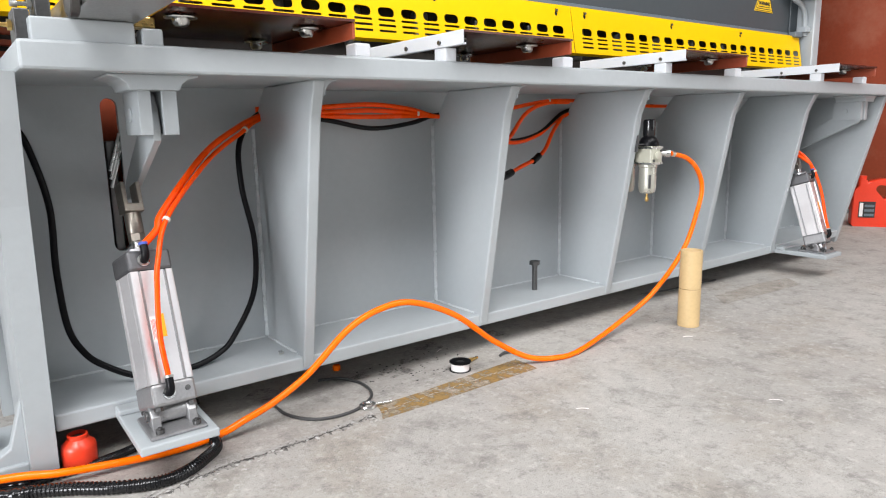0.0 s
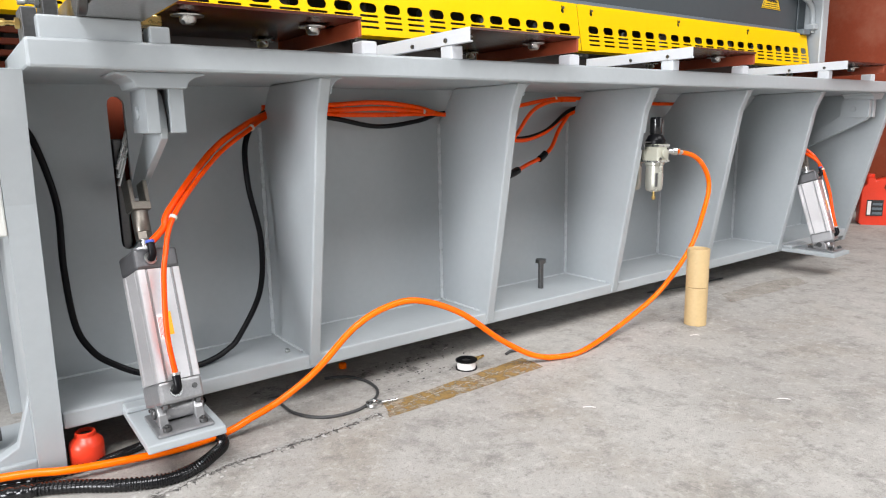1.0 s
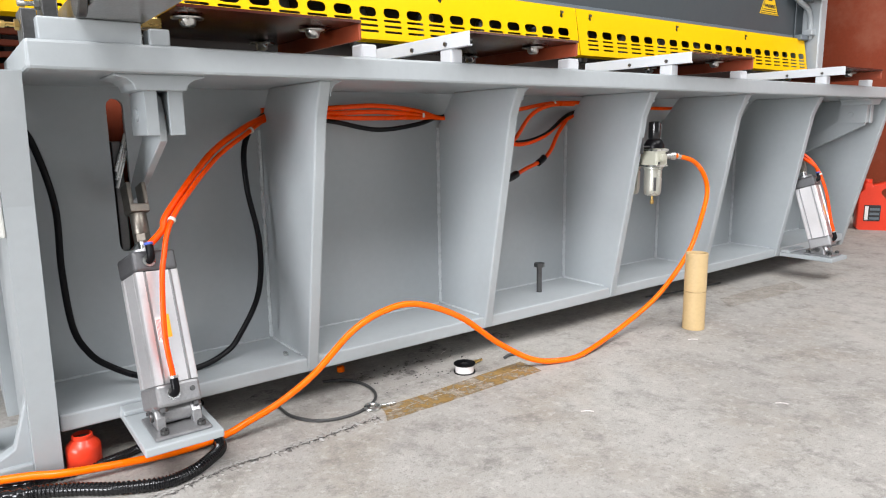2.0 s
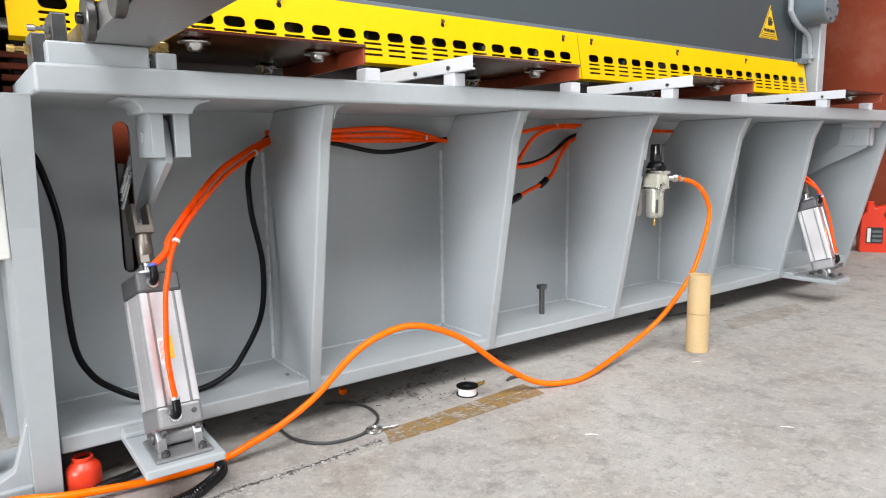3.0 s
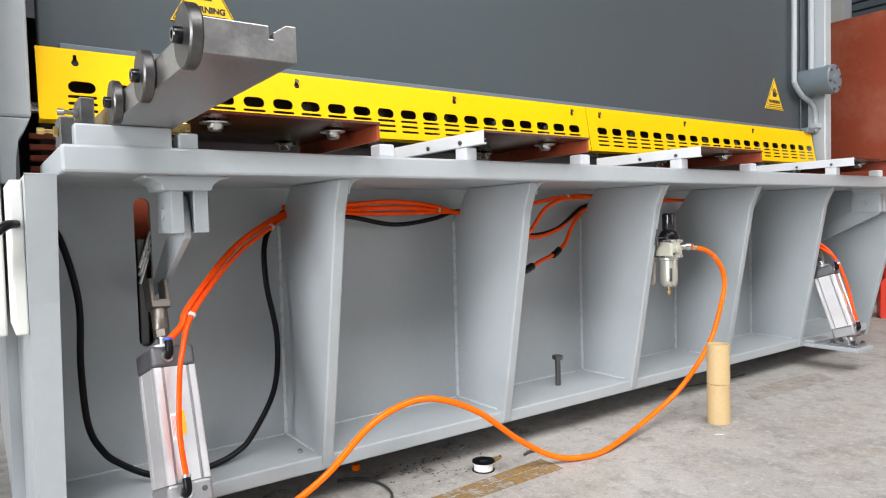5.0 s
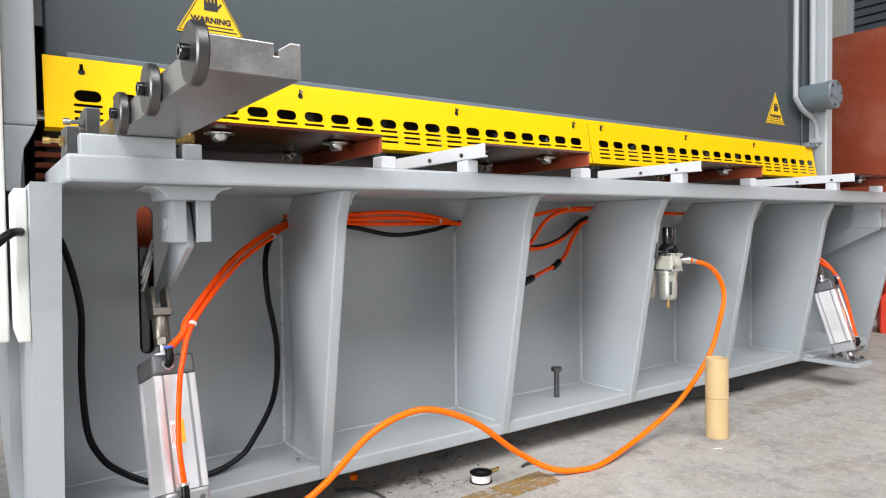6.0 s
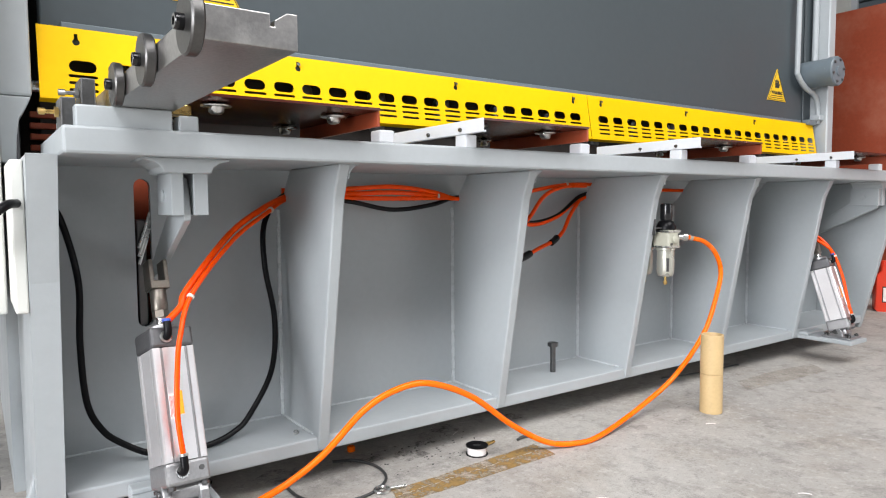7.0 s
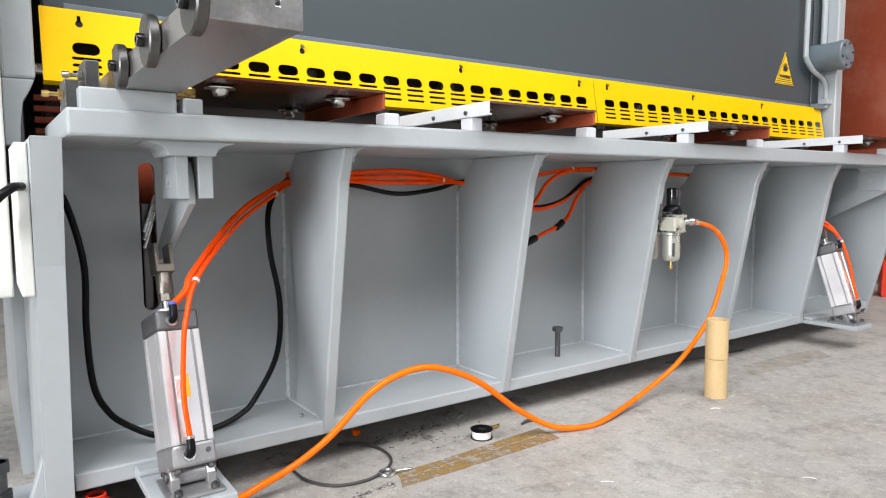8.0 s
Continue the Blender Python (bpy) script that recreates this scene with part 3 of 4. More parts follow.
def tray(x, y0=-0.055, bar=True):
    t = thing("support_tray", "red-primed support tray with a white angle bar on the table", "tray", (x, 0, 0.8), "support trays")
    o = Matrix.Translation((-x, 0, -0.8))

    def own(bm):
        bm.transform(o)
        return bm
    part("plate", own(box(x + 0.004, x + 0.34, y0, 0.33, 0.834, 0.839)), TRAYSHADE, t, "glossy red plate coloured dark for the shade below it")
    part("flange", own(box(x + 0.335, x + 0.341, y0 + 0.003, 0.33, 0.803, 0.8338, 0.0015)), REDOX, t)
    if not bar:
        part("rest_block", own(box(x + 0.372, x + 0.408, 0.004, 0.045, 0.777, 0.805, 0.004)), WHITE, t, "small white rest block")
    else:
        part("angle_bar", own(box(x - 0.004, x + 0.001, y0 - 0.004, 0.33, 0.808, 0.838, 0.001)), WHITE, t, "white painted angle bar")
        part("angle_lip", own(box(x + 0.001, x + 0.009, y0 - 0.002, 0.33, 0.808, 0.812, 0.001)), WHITE, t)
        part("post", own(box(x - 0.002, x + 0.030, 0.004, 0.045, 0.777, 0.8078, 0.003)), WHITE, t, "small white post")
        part("rest_block", own(box(x + 0.372, x + 0.408, 0.004, 0.045, 0.777, 0.805, 0.004)), WHITE, t, "small white rest block")
        for dy in (0.02, 0.15):
            part("bolt", own(rod((x - 0.0045, dy, 0.818), (x - 0.009, dy, 0.818), 0.005, seg=6)), DARKSTEEL, t)
    for dx, dy in ((0.29, 0.05), (0.045, 0.03), (0.28, 0.29), (0.05, 0.28)):
        b = own(lathe([(0.0, 0.815), (0.010, 0.8155), (0.014, 0.820), (0.015, 0.8275), (0.027, 0.8285), (0.028, 0.8305), (0.008, 0.832), (0.006, 0.8345)], Matrix.Translation((x + dx, dy, 0)), 18))
        part("ball_unit", b, ZINC, t, "zinc ball unit with a wide washer", smooth=True)


for x in (0.205, 0.803, 1.605, 2.57):
    tray(x, bar=x > 0.3)
tagged(part("wood_strip", box(0.2, 0.52, 0.332, 0.345, ZTOP, 0.79, 0.001), CARD), "thin yellow wood strip on the table", "strip")

# ---- squaring arm with rollers ----
arm = thing("squaring_arm", "milled steel squaring arm with three rollers over the table", "arm", (0.11, 0, 0.8142))
AO = Matrix.Translation((-0.11, 0, -0.8142))


def apart(name, bm, mat, label="", smooth=False, parent=None):
    bm.transform(AO)
    return part(name, bm, mat, parent or arm, label, smooth)


sec = [(0.0, 0.0), (0.086, 0.0), (0.086, 0.0335), (0.076, 0.0335), (0.064, 0.0255), (0.064, 0.0195), (0.060, 0.0195), (0.060, 0.031), (0.0, 0.031)]
sec = [(0.075 + u * 1.17, 0.8145 + v * 1.16) for u, v in sec]
apart("bar", prism(sec, "y", -0.520, 0.30, 0.0012), STEEL)
for y in (-0.507, -0.297, -0.088):
    m = Matrix.Translation((0.0745, y, 0.8315 + (y + 0.535) * 0.003)) @ Matrix.Rotation(radians(-90), 4, "Y")
    r = apart("roller", lathe([(0.010, 0.0), (0.031, 0.001), (0.0328, 0.003), (0.0328, 0.0125), (0.031, 0.0145), (0.010, 0.0146)], m, 32), GROUND, "ground steel roller", True)
    b = lathe([(0.0085, 0.0146), (0.0085, 0.023), (0.0075, 0.024), (0.0045, 0.0241), (0.0045, 0.018), (0.0, 0.018)], m, 16)
    apart("axle_screw", b, CONDUIT, "black socket screw", True, r)
apart("end_block", box(0.140, 0.215, 0.06, 0.10, 0.8143, 0.832, 0.002), BRASS, "brass coloured stop under the arm")

# ---- pneumatic cylinders ----


def cylinder(x, foot=0.050, lean=0.372, group="pneumatic cylinders"):
    c = thing("pneumatic_cylinder", "silver aluminium pneumatic cylinder on a grey foot plate", "cylinder", (x, 0.05, 0.1), group)
    inv = Matrix.Translation((-x, -0.05, -0.1))

    def put(name, bm, mat, label="", smooth=False, parent=None):
        bm.transform(inv)
        return part(name, bm, mat, parent or c, label, smooth)
    pad = put("foot_plate", box(x - 0.066, x + 0.071, -0.032, 0.205, 0.0845, 0.101, 0.003), GREY, "grey painted steel foot plate")
    put("foot_stop", box(x - 0.066, x + 0.071, 0.135, 0.172, 0.101, 0.112, 0.003), GREY, "", False, pad)
    base, axis = Vector((x + 0.005, foot, 0.1345)), Vector((0.0, lean, 0.928)).normalized()
    side = Vector((1, 0, 0)) - axis * axis.x
    side.normalize()
    side = (math.cos(0.177) * side + math.sin(0.177) * axis.cross(side)).normalized()
    frontward = axis.cross(side)
    rot = Matrix((side, frontward, axis)).transposed().to_4x4()
    A = Matrix.Translation(base) @ rot
    # clevis bracket bolted to the plate
    put("bracket_base", box(x - 0.045, x + 0.055, -0.018, 0.092, 0.101, 0.109, 0.004), CASTALU)
    for s in (-1, 1):
        xx = x + 0.006 + s * 0.032
        ear = [(0.012, 0.108), (0.066, 0.108), (0.062, 0.130), (0.054, 0.141), (0.040, 0.146), (0.026, 0.141), (0.017, 0.130)]
        put("bracket_ear", prism(ear, "x", xx - 0.008, xx + 0.008, 0.002), CASTALU)
        put("pivot_end", rod((xx + s * 0.008, 0.040, 0.127), (xx + s * 0.014, 0.040, 0.127), 0.010, seg=16, r=0.002), DARKSTEEL)
        for yy in (-0.006, 0.080):
            b = rod((xx, yy, 0.110), (xx, yy, 0.117), 0.0075, seg=14)
            rod((xx, yy, 0.117), (xx, yy, 0.120), 0.004, seg=6, bm=b)
            put("bolt", b, DARKSTEEL)
    b = rod((x - 0.019, 0.040, 0.127), (x + 0.031, 0.040, 0.127), 0.017, seg=22)
    b2 = box(-0.022, 0.022, -0.020, 0.020, -0.022, 0.0, 0.004)
    b2.transform(A)
    put("clevis", merge(b, b2), CASTALU, "cast clevis", True)
    W = 0.0408

    def local(bm):
        bm.transform(A)
        return bm
    put("rear_cap", local(box(-W, W, -W, W, 0.0, 0.042, 0.006)), CASTALU, "grey cast end cap")
    put("front_cap", local(box(-W, W, -W, W, 0.252, 0.292, 0.006)), CASTDARK, "dark grey cast end cap")
    # extruded barrel with rounded corner ribs and grooves
    sq = []
    for q in range(4):
        a0 = math.pi / 2 * q
        for u, v in ((0.0445, -0.0445), (0.0455, -0.0415), (0.0455, -0.030), (0.0395, -0.0290), (0.0395, -0.0245), (0.0445, -0.0235), (0.0445, 0.0235), (0.0395, 0.0245), (0.0395, 0.0290), (0.0455, 0.030), (0.0455, 0.0415)):
            sq.append((0.875 * (u * math.cos(a0) - v * math.sin(a0)), 0.875 * (u * math.sin(a0) + v * math.cos(a0))))
    put("barrel", local(prism(sq, "z", 0.042, 0.252)), ALU, "extruded aluminium barrel")
    # grey strips in the sensor grooves put their shade into the colour
    for k in (-1, 1):
        put("groove_shade", local(box(k * 0.0234 - 0.0018, k * 0.0234 + 0.0018, -0.0364, -0.0341, 0.0425, 0.2515)), CASTALU, "grey strip that deepens the shade in a sensor groove")
        put("groove_shade", local(box(-0.0364, -0.0341, k * 0.0234 - 0.0018, k * 0.0234 + 0.0018, 0.0425, 0.2515)), CASTALU, "grey strip that deepens the shade in a sensor groove")
    for sx in (-1, 1):
        for sy in (-1, 1):
            b = local(rod((sx * 0.031, sy * 0.031, -0.007), (sx * 0.031, sy * 0.031, 0.0), 0.008, seg=6))
            put("tie_bolt", b, DARKSTEEL)
    # stickers
    lb = put("label_sheet", local(box(-0.020, -0.010, -0.0397, -0.0388, 0.118, 0.165)), PAPER, "pale paper type label")
    for k in range(4):
        put("text_bar", local(box(-0.0192 + 0.0023 * k, -0.0180 + 0.0023 * k, -0.0400, -0.0397, 0.122 + 0.004 * (k % 2), 0.160)), PINK, "", False, lb)
    put("yellow_label", local(box(-0.003, 0.006, -0.0397, -0.0388, 0.125, 0.168)), LABELYEL, "small orange-yellow sticker")
    # rod, lock nut, clevis fork
    put("rod_gland", local(lathe([(0.026, 0.292), (0.026, 0.300), (0.019, 0.302)], None, 24)), CASTALU, "", True)
    put("piston_rod", local(rod((0, 0, 0.29), (0, 0, 0.335), 0.0095, seg=18)), ZINC, "bright piston rod", True)
    put("lock_nut", local(rod((0, 0, 0.318), (0, 0, 0.332), 0.0155, seg=6)), FORK)
    put("coupling", local(rod((0, 0, 0.332), (0, 0, 0.375), 0.0155, seg=20, r=0.002)), FORK, "steel coupling", True)
    f = box(-0.0185, 0.0185, -0.017, 0.017, 0.375, 0.392, 0.002)
    box(-0.0185, -0.010, -0.017, 0.017, 0.390, 0.435, 0.002, bm=f)
    box(0.010, 0.0185, -0.017, 0.017, 0.390, 0.435, 0.002, bm=f)
    put("fork", local(f), FORK, "steel fork head")
    # push-in elbows
    EX = -0.012
    for z in (0.022, 0.272):
        e = local(sweep(spline([(EX, -0.039, z), (EX, -0.047, z), (EX, -0.054, z + 0.007), (EX, -0.054, z + 0.026)], 6), 0.0074, 12))
        o = put("elbow_fitting", e, BLACK, "black push-in elbow", True)
        put("collar", local(rod((EX, -0.054, z + 0.026), (EX, -0.054, z + 0.031), 0.0085, seg=14)), BLUE if z > 0.1 else ZINC, "", False, o)
        put("port_ring", local(rod((EX, -0.0405, z), (EX, -0.0435, z), 0.0115, seg=16)), ZINC, "", False, o)
    put("port_plug", local(rod((0.024, -0.0404, 0.024), (0.024, -0.0425, 0.024), 0.005, seg=10)), DARKSTEEL)
    return A


A1 = cylinder(0.168)
A2 = cylinder(2.73, 0.035, 0.318)

# ---- hoses ----


def hose(name, pts, r, mat, label, n=14, group="", ties=()):
    h = tagged(part(name, sweep(spline(pts, n), r, 12), mat, None, label, True), label, "hose" if mat in (ORANGE, SUPPLY) else "cable", group)
    line = spline(pts, n)
    for i in ties:
        p, q = line[i], line[i + 1]
        d = (q - p).normalized()
        part("cable_tie", rod(p - d * 0.003, p + d * 0.003, r + 0.0025, seg=14), TIE, h, "white cable tie")
    return h


p_low, p_up = A1 @ Vector((-0.012, -0.054, 0.048)), A1 @ Vector((-0.012, -0.054, 0.298))
hose("air_hose", [p_low, (0.167, 0.035, 0.272), (0.175, 0.06, 0.349), (0.188, 0.085, 0.406), (0.224, 0.13, 0.479), (0.334, 0.21, 0.578), (0.435, 0.28, 0.633), (0.498, 0.335, 0.661), (0.57, 0.358, 0.68)], 0.0049, ORANGE, "orange air hose running up from the cylinder", ties=(55, 86))
hose("air_hose", [p_up, (0.200, 0.122, 0.457), (0.218, 0.142, 0.487), (0.330, 0.222, 0.590), (0.43, 0.288, 0.644), (0.501, 0.34, 0.669), (0.57, 0.36, 0.69)], 0.0066, ORANGE, "orange air hose running up from the cylinder")
hose("cable", [(-0.004, 0.30, 0.665), (0.022, 0.30, 0.62), (0.047, 0.30, 0.50), (0.045, 0.295, 0.371), (0.052, 0.29, 0.254), (0.074, 0.275, 0.199), (0.106, 0.265, 0.167), (0.163, 0.255, 0.134), (0.229, 0.25, 0.126), (0.291, 0.255, 0.128), (0.34, 0.265, 0.141), (0.38, 0.28, 0.166), (0.441, 0.295, 0.259), (0.454, 0.30, 0.38), (0.433, 0.30, 0.51), (0.441, 0.315, 0.61), (0.50, 0.345, 0.672), (0.57, 0.358, 0.676)], 0.0066, BLACK, "thick black cable hanging in a loop")
# hoses that run through the cut rib corners
for k, (z, sag) in enumerate(((0.690, -0.012), (0.678, -0.006), (0.668, 0.004))):
    hose("air_hose", [(0.50, 0.355, 0.685 - 0.004 * k), (0.66, 0.335, z), (0.80, 0.33, z - sag * 0.6), (0.93, 0.335, z - 0.005 + 0.002 * k), (1.02, 0.348, 0.666), (1.08, 0.355, 0.668)], 0.0062, ORANGE, "orange air hose under the table slab", group="hoses under the slab", ties=(45,) if k == 1 else ())
hose("cable", [(0.50, 0.355, 0.672), (0.66, 0.335, 0.660), (0.80, 0.33, 0.636), (0.93, 0.335, 0.648), (1.02, 0.35, 0.668), (1.10, 0.352, 0.664), (1.25, 0.32, 0.60), (1.32, 0.315, 0.593), (1.42, 0.325, 0.615), (1.53, 0.345, 0.670), (1.62, 0.358, 0.69)], 0.0062, BLACK, "black cable under the table slab")
hose("air_hose", [(1.06, 0.355, 0.668), (1.18, 0.32, 0.62), (1.28, 0.31, 0.585), (1.40, 0.32, 0.605), (1.50, 0.34, 0.648), (1.60, 0.355, 0.68)], 0.0062, ORANGE, "orange air hose under the table slab", group="hoses under the slab")
hose("air_hose", [(1.06, 0.355, 0.672), (1.20, 0.33, 0.67), (1.31, 0.33, 0.69), (1.44, 0.33, 0.709), (1.56, 0.335, 0.713), (1.66, 0.348, 0.710), (1.85, 0.345, 0.700), (2.0, 0.345, 0.697), (2.12, 0.352, 0.697)], 0.0062, ORANGE, "orange air hose under the table slab", group="hoses under the slab", ties=(44,))
hose("air_hose", [(1.06, 0.35, 0.55), (1.20, 0.32, 0.56), (1.27, 0.31, 0.60), (1.34, 0.31, 0.672), (1.44, 0.325, 0.703), (1.56, 0.34, 0.708)], 0.0062, ORANGE, "orange air hose under the table slab", group="hoses under the slab")
h = hose("air_hose", [(1.21, 0.26, 0.490), (1.30, 0.29, 0.512), (1.375, 0.30, 0.533), (1.42, 0.305, 0.562), (1.46, 0.315, 0.61), (1.52, 0.335, 0.655)], 0.0062, ORANGE, "short orange air hose with black connectors", group="hoses under the slab")
part("connector", sweep([Vector((1.358, 0.297, 0.526)), Vector((1.375, 0.30, 0.533)), Vector((1.39, 0.302, 0.543))], 0.0105, 12), BLACK, h)
part("connector", sweep([Vector((1.19, 0.255, 0.487)), Vector((1.22, 0.264, 0.493)), Vector((1.245, 0.272, 0.499))], 0.0115, 12), BLACK, h)
q_low, q_up = A2 @ Vector((-0.012, -0.054, 0.048)), A2 @ Vector((-0.012, -0.054, 0.298))
hose("air_hose", [q_low, (2.74, 0.018, 0.25), (2.74, 0.042, 0.35), (2.735, 0.078, 0.44), (2.728, 0.125, 0.498), (2.70, 0.19, 0.54)], 0.0058, ORANGE, "orange air hose running up from the cylinder", ties=(40,))
hose("air_hose", [q_up, (2.725, 0.09, 0.462), (2.715, 0.14, 0.495), (2.69, 0.20, 0.525)], 0.0058, ORANGE, "orange air hose running up from the cylinder")

# main supply hose: along the floor, over a hump, and up to the filter
hose("supply_hose", [(-0.9, 0.34, 0.009), (-0.4, 0.24, 0.03), (-0.10, 0.160, 0.031), (-0.011, 0.128, 0.027), (0.082, 0.118, 0.019), (0.184, 0.113, 0.013), (0.278, 0.11, 0.020), (0.331, 0.105, 0.038), (0.398, 0.10, 0.063), (0.478, 0.09, 0.112), (0.571, 0.08, 0.193), (0.652, 0.07, 0.229), (0.734, 0.06, 0.232), (0.855, 0.055, 0.180), (0.981, 0.052, 0.086), (1.085, 0.035, 0.024), (1.165, 0.012, 0.009), (1.262, 0.008, 0.010), (1.49, 0.045, 0.044), (1.663, 0.05, 0.112), (1.808, 0.05, 0.228), (1.876, 0.05, 0.351), (1.894, 0.05, 0.424), (1.862, 0.05, 0.483), (1.80, 0.05, 0.523), (1.719, 0.055, 0.541)], 0.0075, SUPPLY, "thick orange air supply hose looping over the floor", 10)
part("hose_collar", rod((1.735, 0.0535, 0.5395), (1.722, 0.0545, 0.5408), 0.0098, seg=16), ZINC, bpy.data.objects["supply_hose"], "bright clamping collar")
# corrugated conduit on the floor
def corrugated(pts, r):
    line = spline(pts, 36)
    return tagged(part("corrugated_conduit", sweep(line, lambda i: r * (1.0 if i % 4 < 2 else 0.8), 12), CONDUIT, None, "", True), "black corrugated plastic conduit lying on the floor", "conduit", "conduits")


corrugated([(-0.5, 0.27, 0.012), (-0.102, 0.129, 0.012), (-0.052, 0.113, 0.012), (0.006, 0.08, 0.012), (0.064, 0.038, 0.012), (0.133, 0.007, 0.012), (0.187, 0.015, 0.012), (0.233, 0.047, 0.012), (0.262, 0.079, 0.012), (0.262, 0.12, 0.018), (0.22, 0.155, 0.04)], 0.0122)
corrugated([(-0.5, 0.33, 0.009), (-0.099, 0.178, 0.009), (-0.047, 0.163, 0.009), (0.037, 0.160, 0.009), (0.09, 0.173, 0.009), (0.135, 0.187, 0.009), (0.20, 0.23, 0.009), (0.30, 0.34, 0.009)], 0.009)

# ---- filter and regulator ----
frl = thing("air_filter_regulator", "ivory air filter regulator with metal bowls and black knob", "regulator", (1.650, 0.09, 0.54))
FO = Matrix.Translation((-1.66, -0.09, -0.54))


def fpart(name, bm, mat, label="", smooth=False, parent=None):
    bm.transform(FO)
    return part(name, bm, mat, parent or frl, label, smooth)


fpart("regulator_body", box(1.632, 1.688, 0.055, 0.118, 0.508, 0.566, 0.006), IVORY)
fpart("filter_body", box(1.632, 1.688, 0.130, 0.198, 0.508, 0.566, 0.006), IVORY)
fpart("joint", box(1.626, 1.694, 0.117, 0.131, 0.516, 0.56, 0.003), DARKSTEEL)
fpart("neck", lathe([(0.030, 0.566), (0.031, 0.576), (0.022, 0.592), (0.016, 0.595)], Matrix.Translation((1.66, 0.087, 0)), 24), BLACK, "black bonnet", True)
fpart("knob", lathe([(0.017, 0.595), (0.0185, 0.600), (0.0185, 0.640), (0.017, 0.646), (0.010, 0.648)], Matrix.Translation((1.66, 0.087, 0)), 20), CONDUIT, "black adjusting knob", True)
for k, y in enumerate((0.087, 0.168)):
    M = Matrix.Translation((1.66, y, 0))
    w = fpart("bowl", lathe([(0.005, 0.418), (0.020, 0.420), (0.025, 0.426), (0.0265, 0.44), (0.0265, 0.500), (0.029, 0.502), (0.029, 0.510)], M, 26), BOWL, "pale metal bowl", True)
    fpart("drain", lathe([(0.004, 0.393), (0.006, 0.396), (0.006, 0.404), (0.0035, 0.406), (0.0035, 0.419)], M, 12), BRASS, "brass drain cock", True, w)
    g = box(-0.0042, 0.0042, -0.0282, -0.0245, 0.436, 0.478, 0.001)
    g.transform(M @ Matrix.Rotation(radians(-40), 4, "Z"))
    fpart("sight_glass", g, DARKSTEEL, "dark sight slot", False, w)
fpart("bracket", box(1.596, 1.632, 0.08, 0.16, 0.570, 0.574, 0.001), DARKSTEEL)
fpart("bracket_leg", box(1.5955, 1.5995, 0.08, 0.16, 0.55, 0.6), DARKSTEEL)
fpart("gauge_ring", rod((1.66, 0.055, 0.537), (1.66, 0.049, 0.537), 0.013, seg=20, r=0.001), IVORY, "round port cover", True)
n = rod((1.688, 0.085, 0.540), (1.698, 0.075, 0.540), 0.011, seg=6)
rod((1.698, 0.075, 0.540), (1.716, 0.060, 0.541), 0.0085, seg=16, bm=n)
rod((1.712, 0.063, 0.541), (1.724, 0.055, 0.541), 0.0115, seg=16, bm=n)
fpart("push_fitting", n, ZINC, "bright push-in fitting")

for k, z in enumerate((0.513, 0.561)):
    fpart("body_band", box(1.6312, 1.6888, 0.0542, 0.1188, z - 0.003, z + 0.003, 0.0004), ZINC)
fpart("cover_screw", rod((1.642, 0.055, 0.522), (1.642, 0.051, 0.522), 0.004, seg=8), DARKSTEEL)
fpart("cover_screw", rod((1.678, 0.055, 0.552), (1.678, 0.051, 0.552), 0.004, seg=8), DARKSTEEL)
fpart("inlet_elbow", sweep(spline([(1.69, 0.10, 0.552), (1.70, 0.085, 0.56), (1.70, 0.07, 0.556)], 5), 0.008, 10), BLACK, "", True)

# ---- loose things ----
tb = thing("cardboard_tube", "upright brown cardboard tube of two stacked cores", "tube", (1.728, -0.03, 0))
for z0, z1 in ((0.0, 0.122), (0.1225, 0.244)):
    prof = [(0.029, z0), (0.0335, z0 + 0.001), (0.0335, z1 - 0.001), (0.0325, z1), (0.029, z1), (0.0285, z1 - 0.001), (0.0285, z0 + 0.001)]
    b = bmesh.new()
    seg = 30
    rings = [[b.verts.new((r * math.cos(6.28318 * k / seg), r * math.sin(6.28318 * k / seg), z)) for k in range(seg)] for r, z in prof]
    for u, v in zip(rings, rings[1:] + rings[:1]):
        for k in range(seg):
            b.faces.new((u[k], u[(k + 1) % seg], v[(k + 1) % seg], v[k]))
    part("core", b, CARD, tb, "", True)

sp = thing("seal_tape_spool", "small black spool with white sealing tape on the floor", "spool", (0.925, 0.125, 0))
part("flange", lathe([(0.004, 0.0), (0.029, 0.0), (0.029, 0.002), (0.004, 0.002)], None, 28), BLACK, sp)
part("tape_roll", lathe([(0.010, 0.002), (0.0245, 0.002), (0.0245, 0.022), (0.010, 0.022)], None, 28), PAPER, sp, "white tape roll")
tf = bmesh.new()
for r0, r1, z0, z1 in ((0.011, 0.029, 0.022, 0.0245),):
    rg = [[tf.verts.new((r * math.cos(6.28318 * k / 28), r * math.sin(6.28318 * k / 28), z)) for k in range(28)] for r, z in ((r0, z0), (r1, z0), (r1, z1), (r0, z1))]
    for u, v in zip(rg, rg[1:] + rg[:1]):
        for k in range(28):
            tf.faces.new((u[k], u[(k + 1) % 28], v[(k + 1) % 28], v[k]))
part("rim", tf, BLACK, sp)
# dark disc stands in for the shaded hole of the core
part("core_dark_disc", lathe([(0.003, 0.0222), (0.0108, 0.0222), (0.0108, 0.0228), (0.003, 0.0228)], None, 20), DARKSTEEL, sp)
hb = rod((0.962, 0.148, 0.007), (0.985, 0.152, 0.007), 0.006, seg=6)
rod((0.985, 0.152, 0.007), (1.010, 0.157, 0.006), 0.004, seg=12, bm=hb)
tagged(part("hose_barb", hb, BRASS), "small brass hose barb lying on the floor", "fitting")

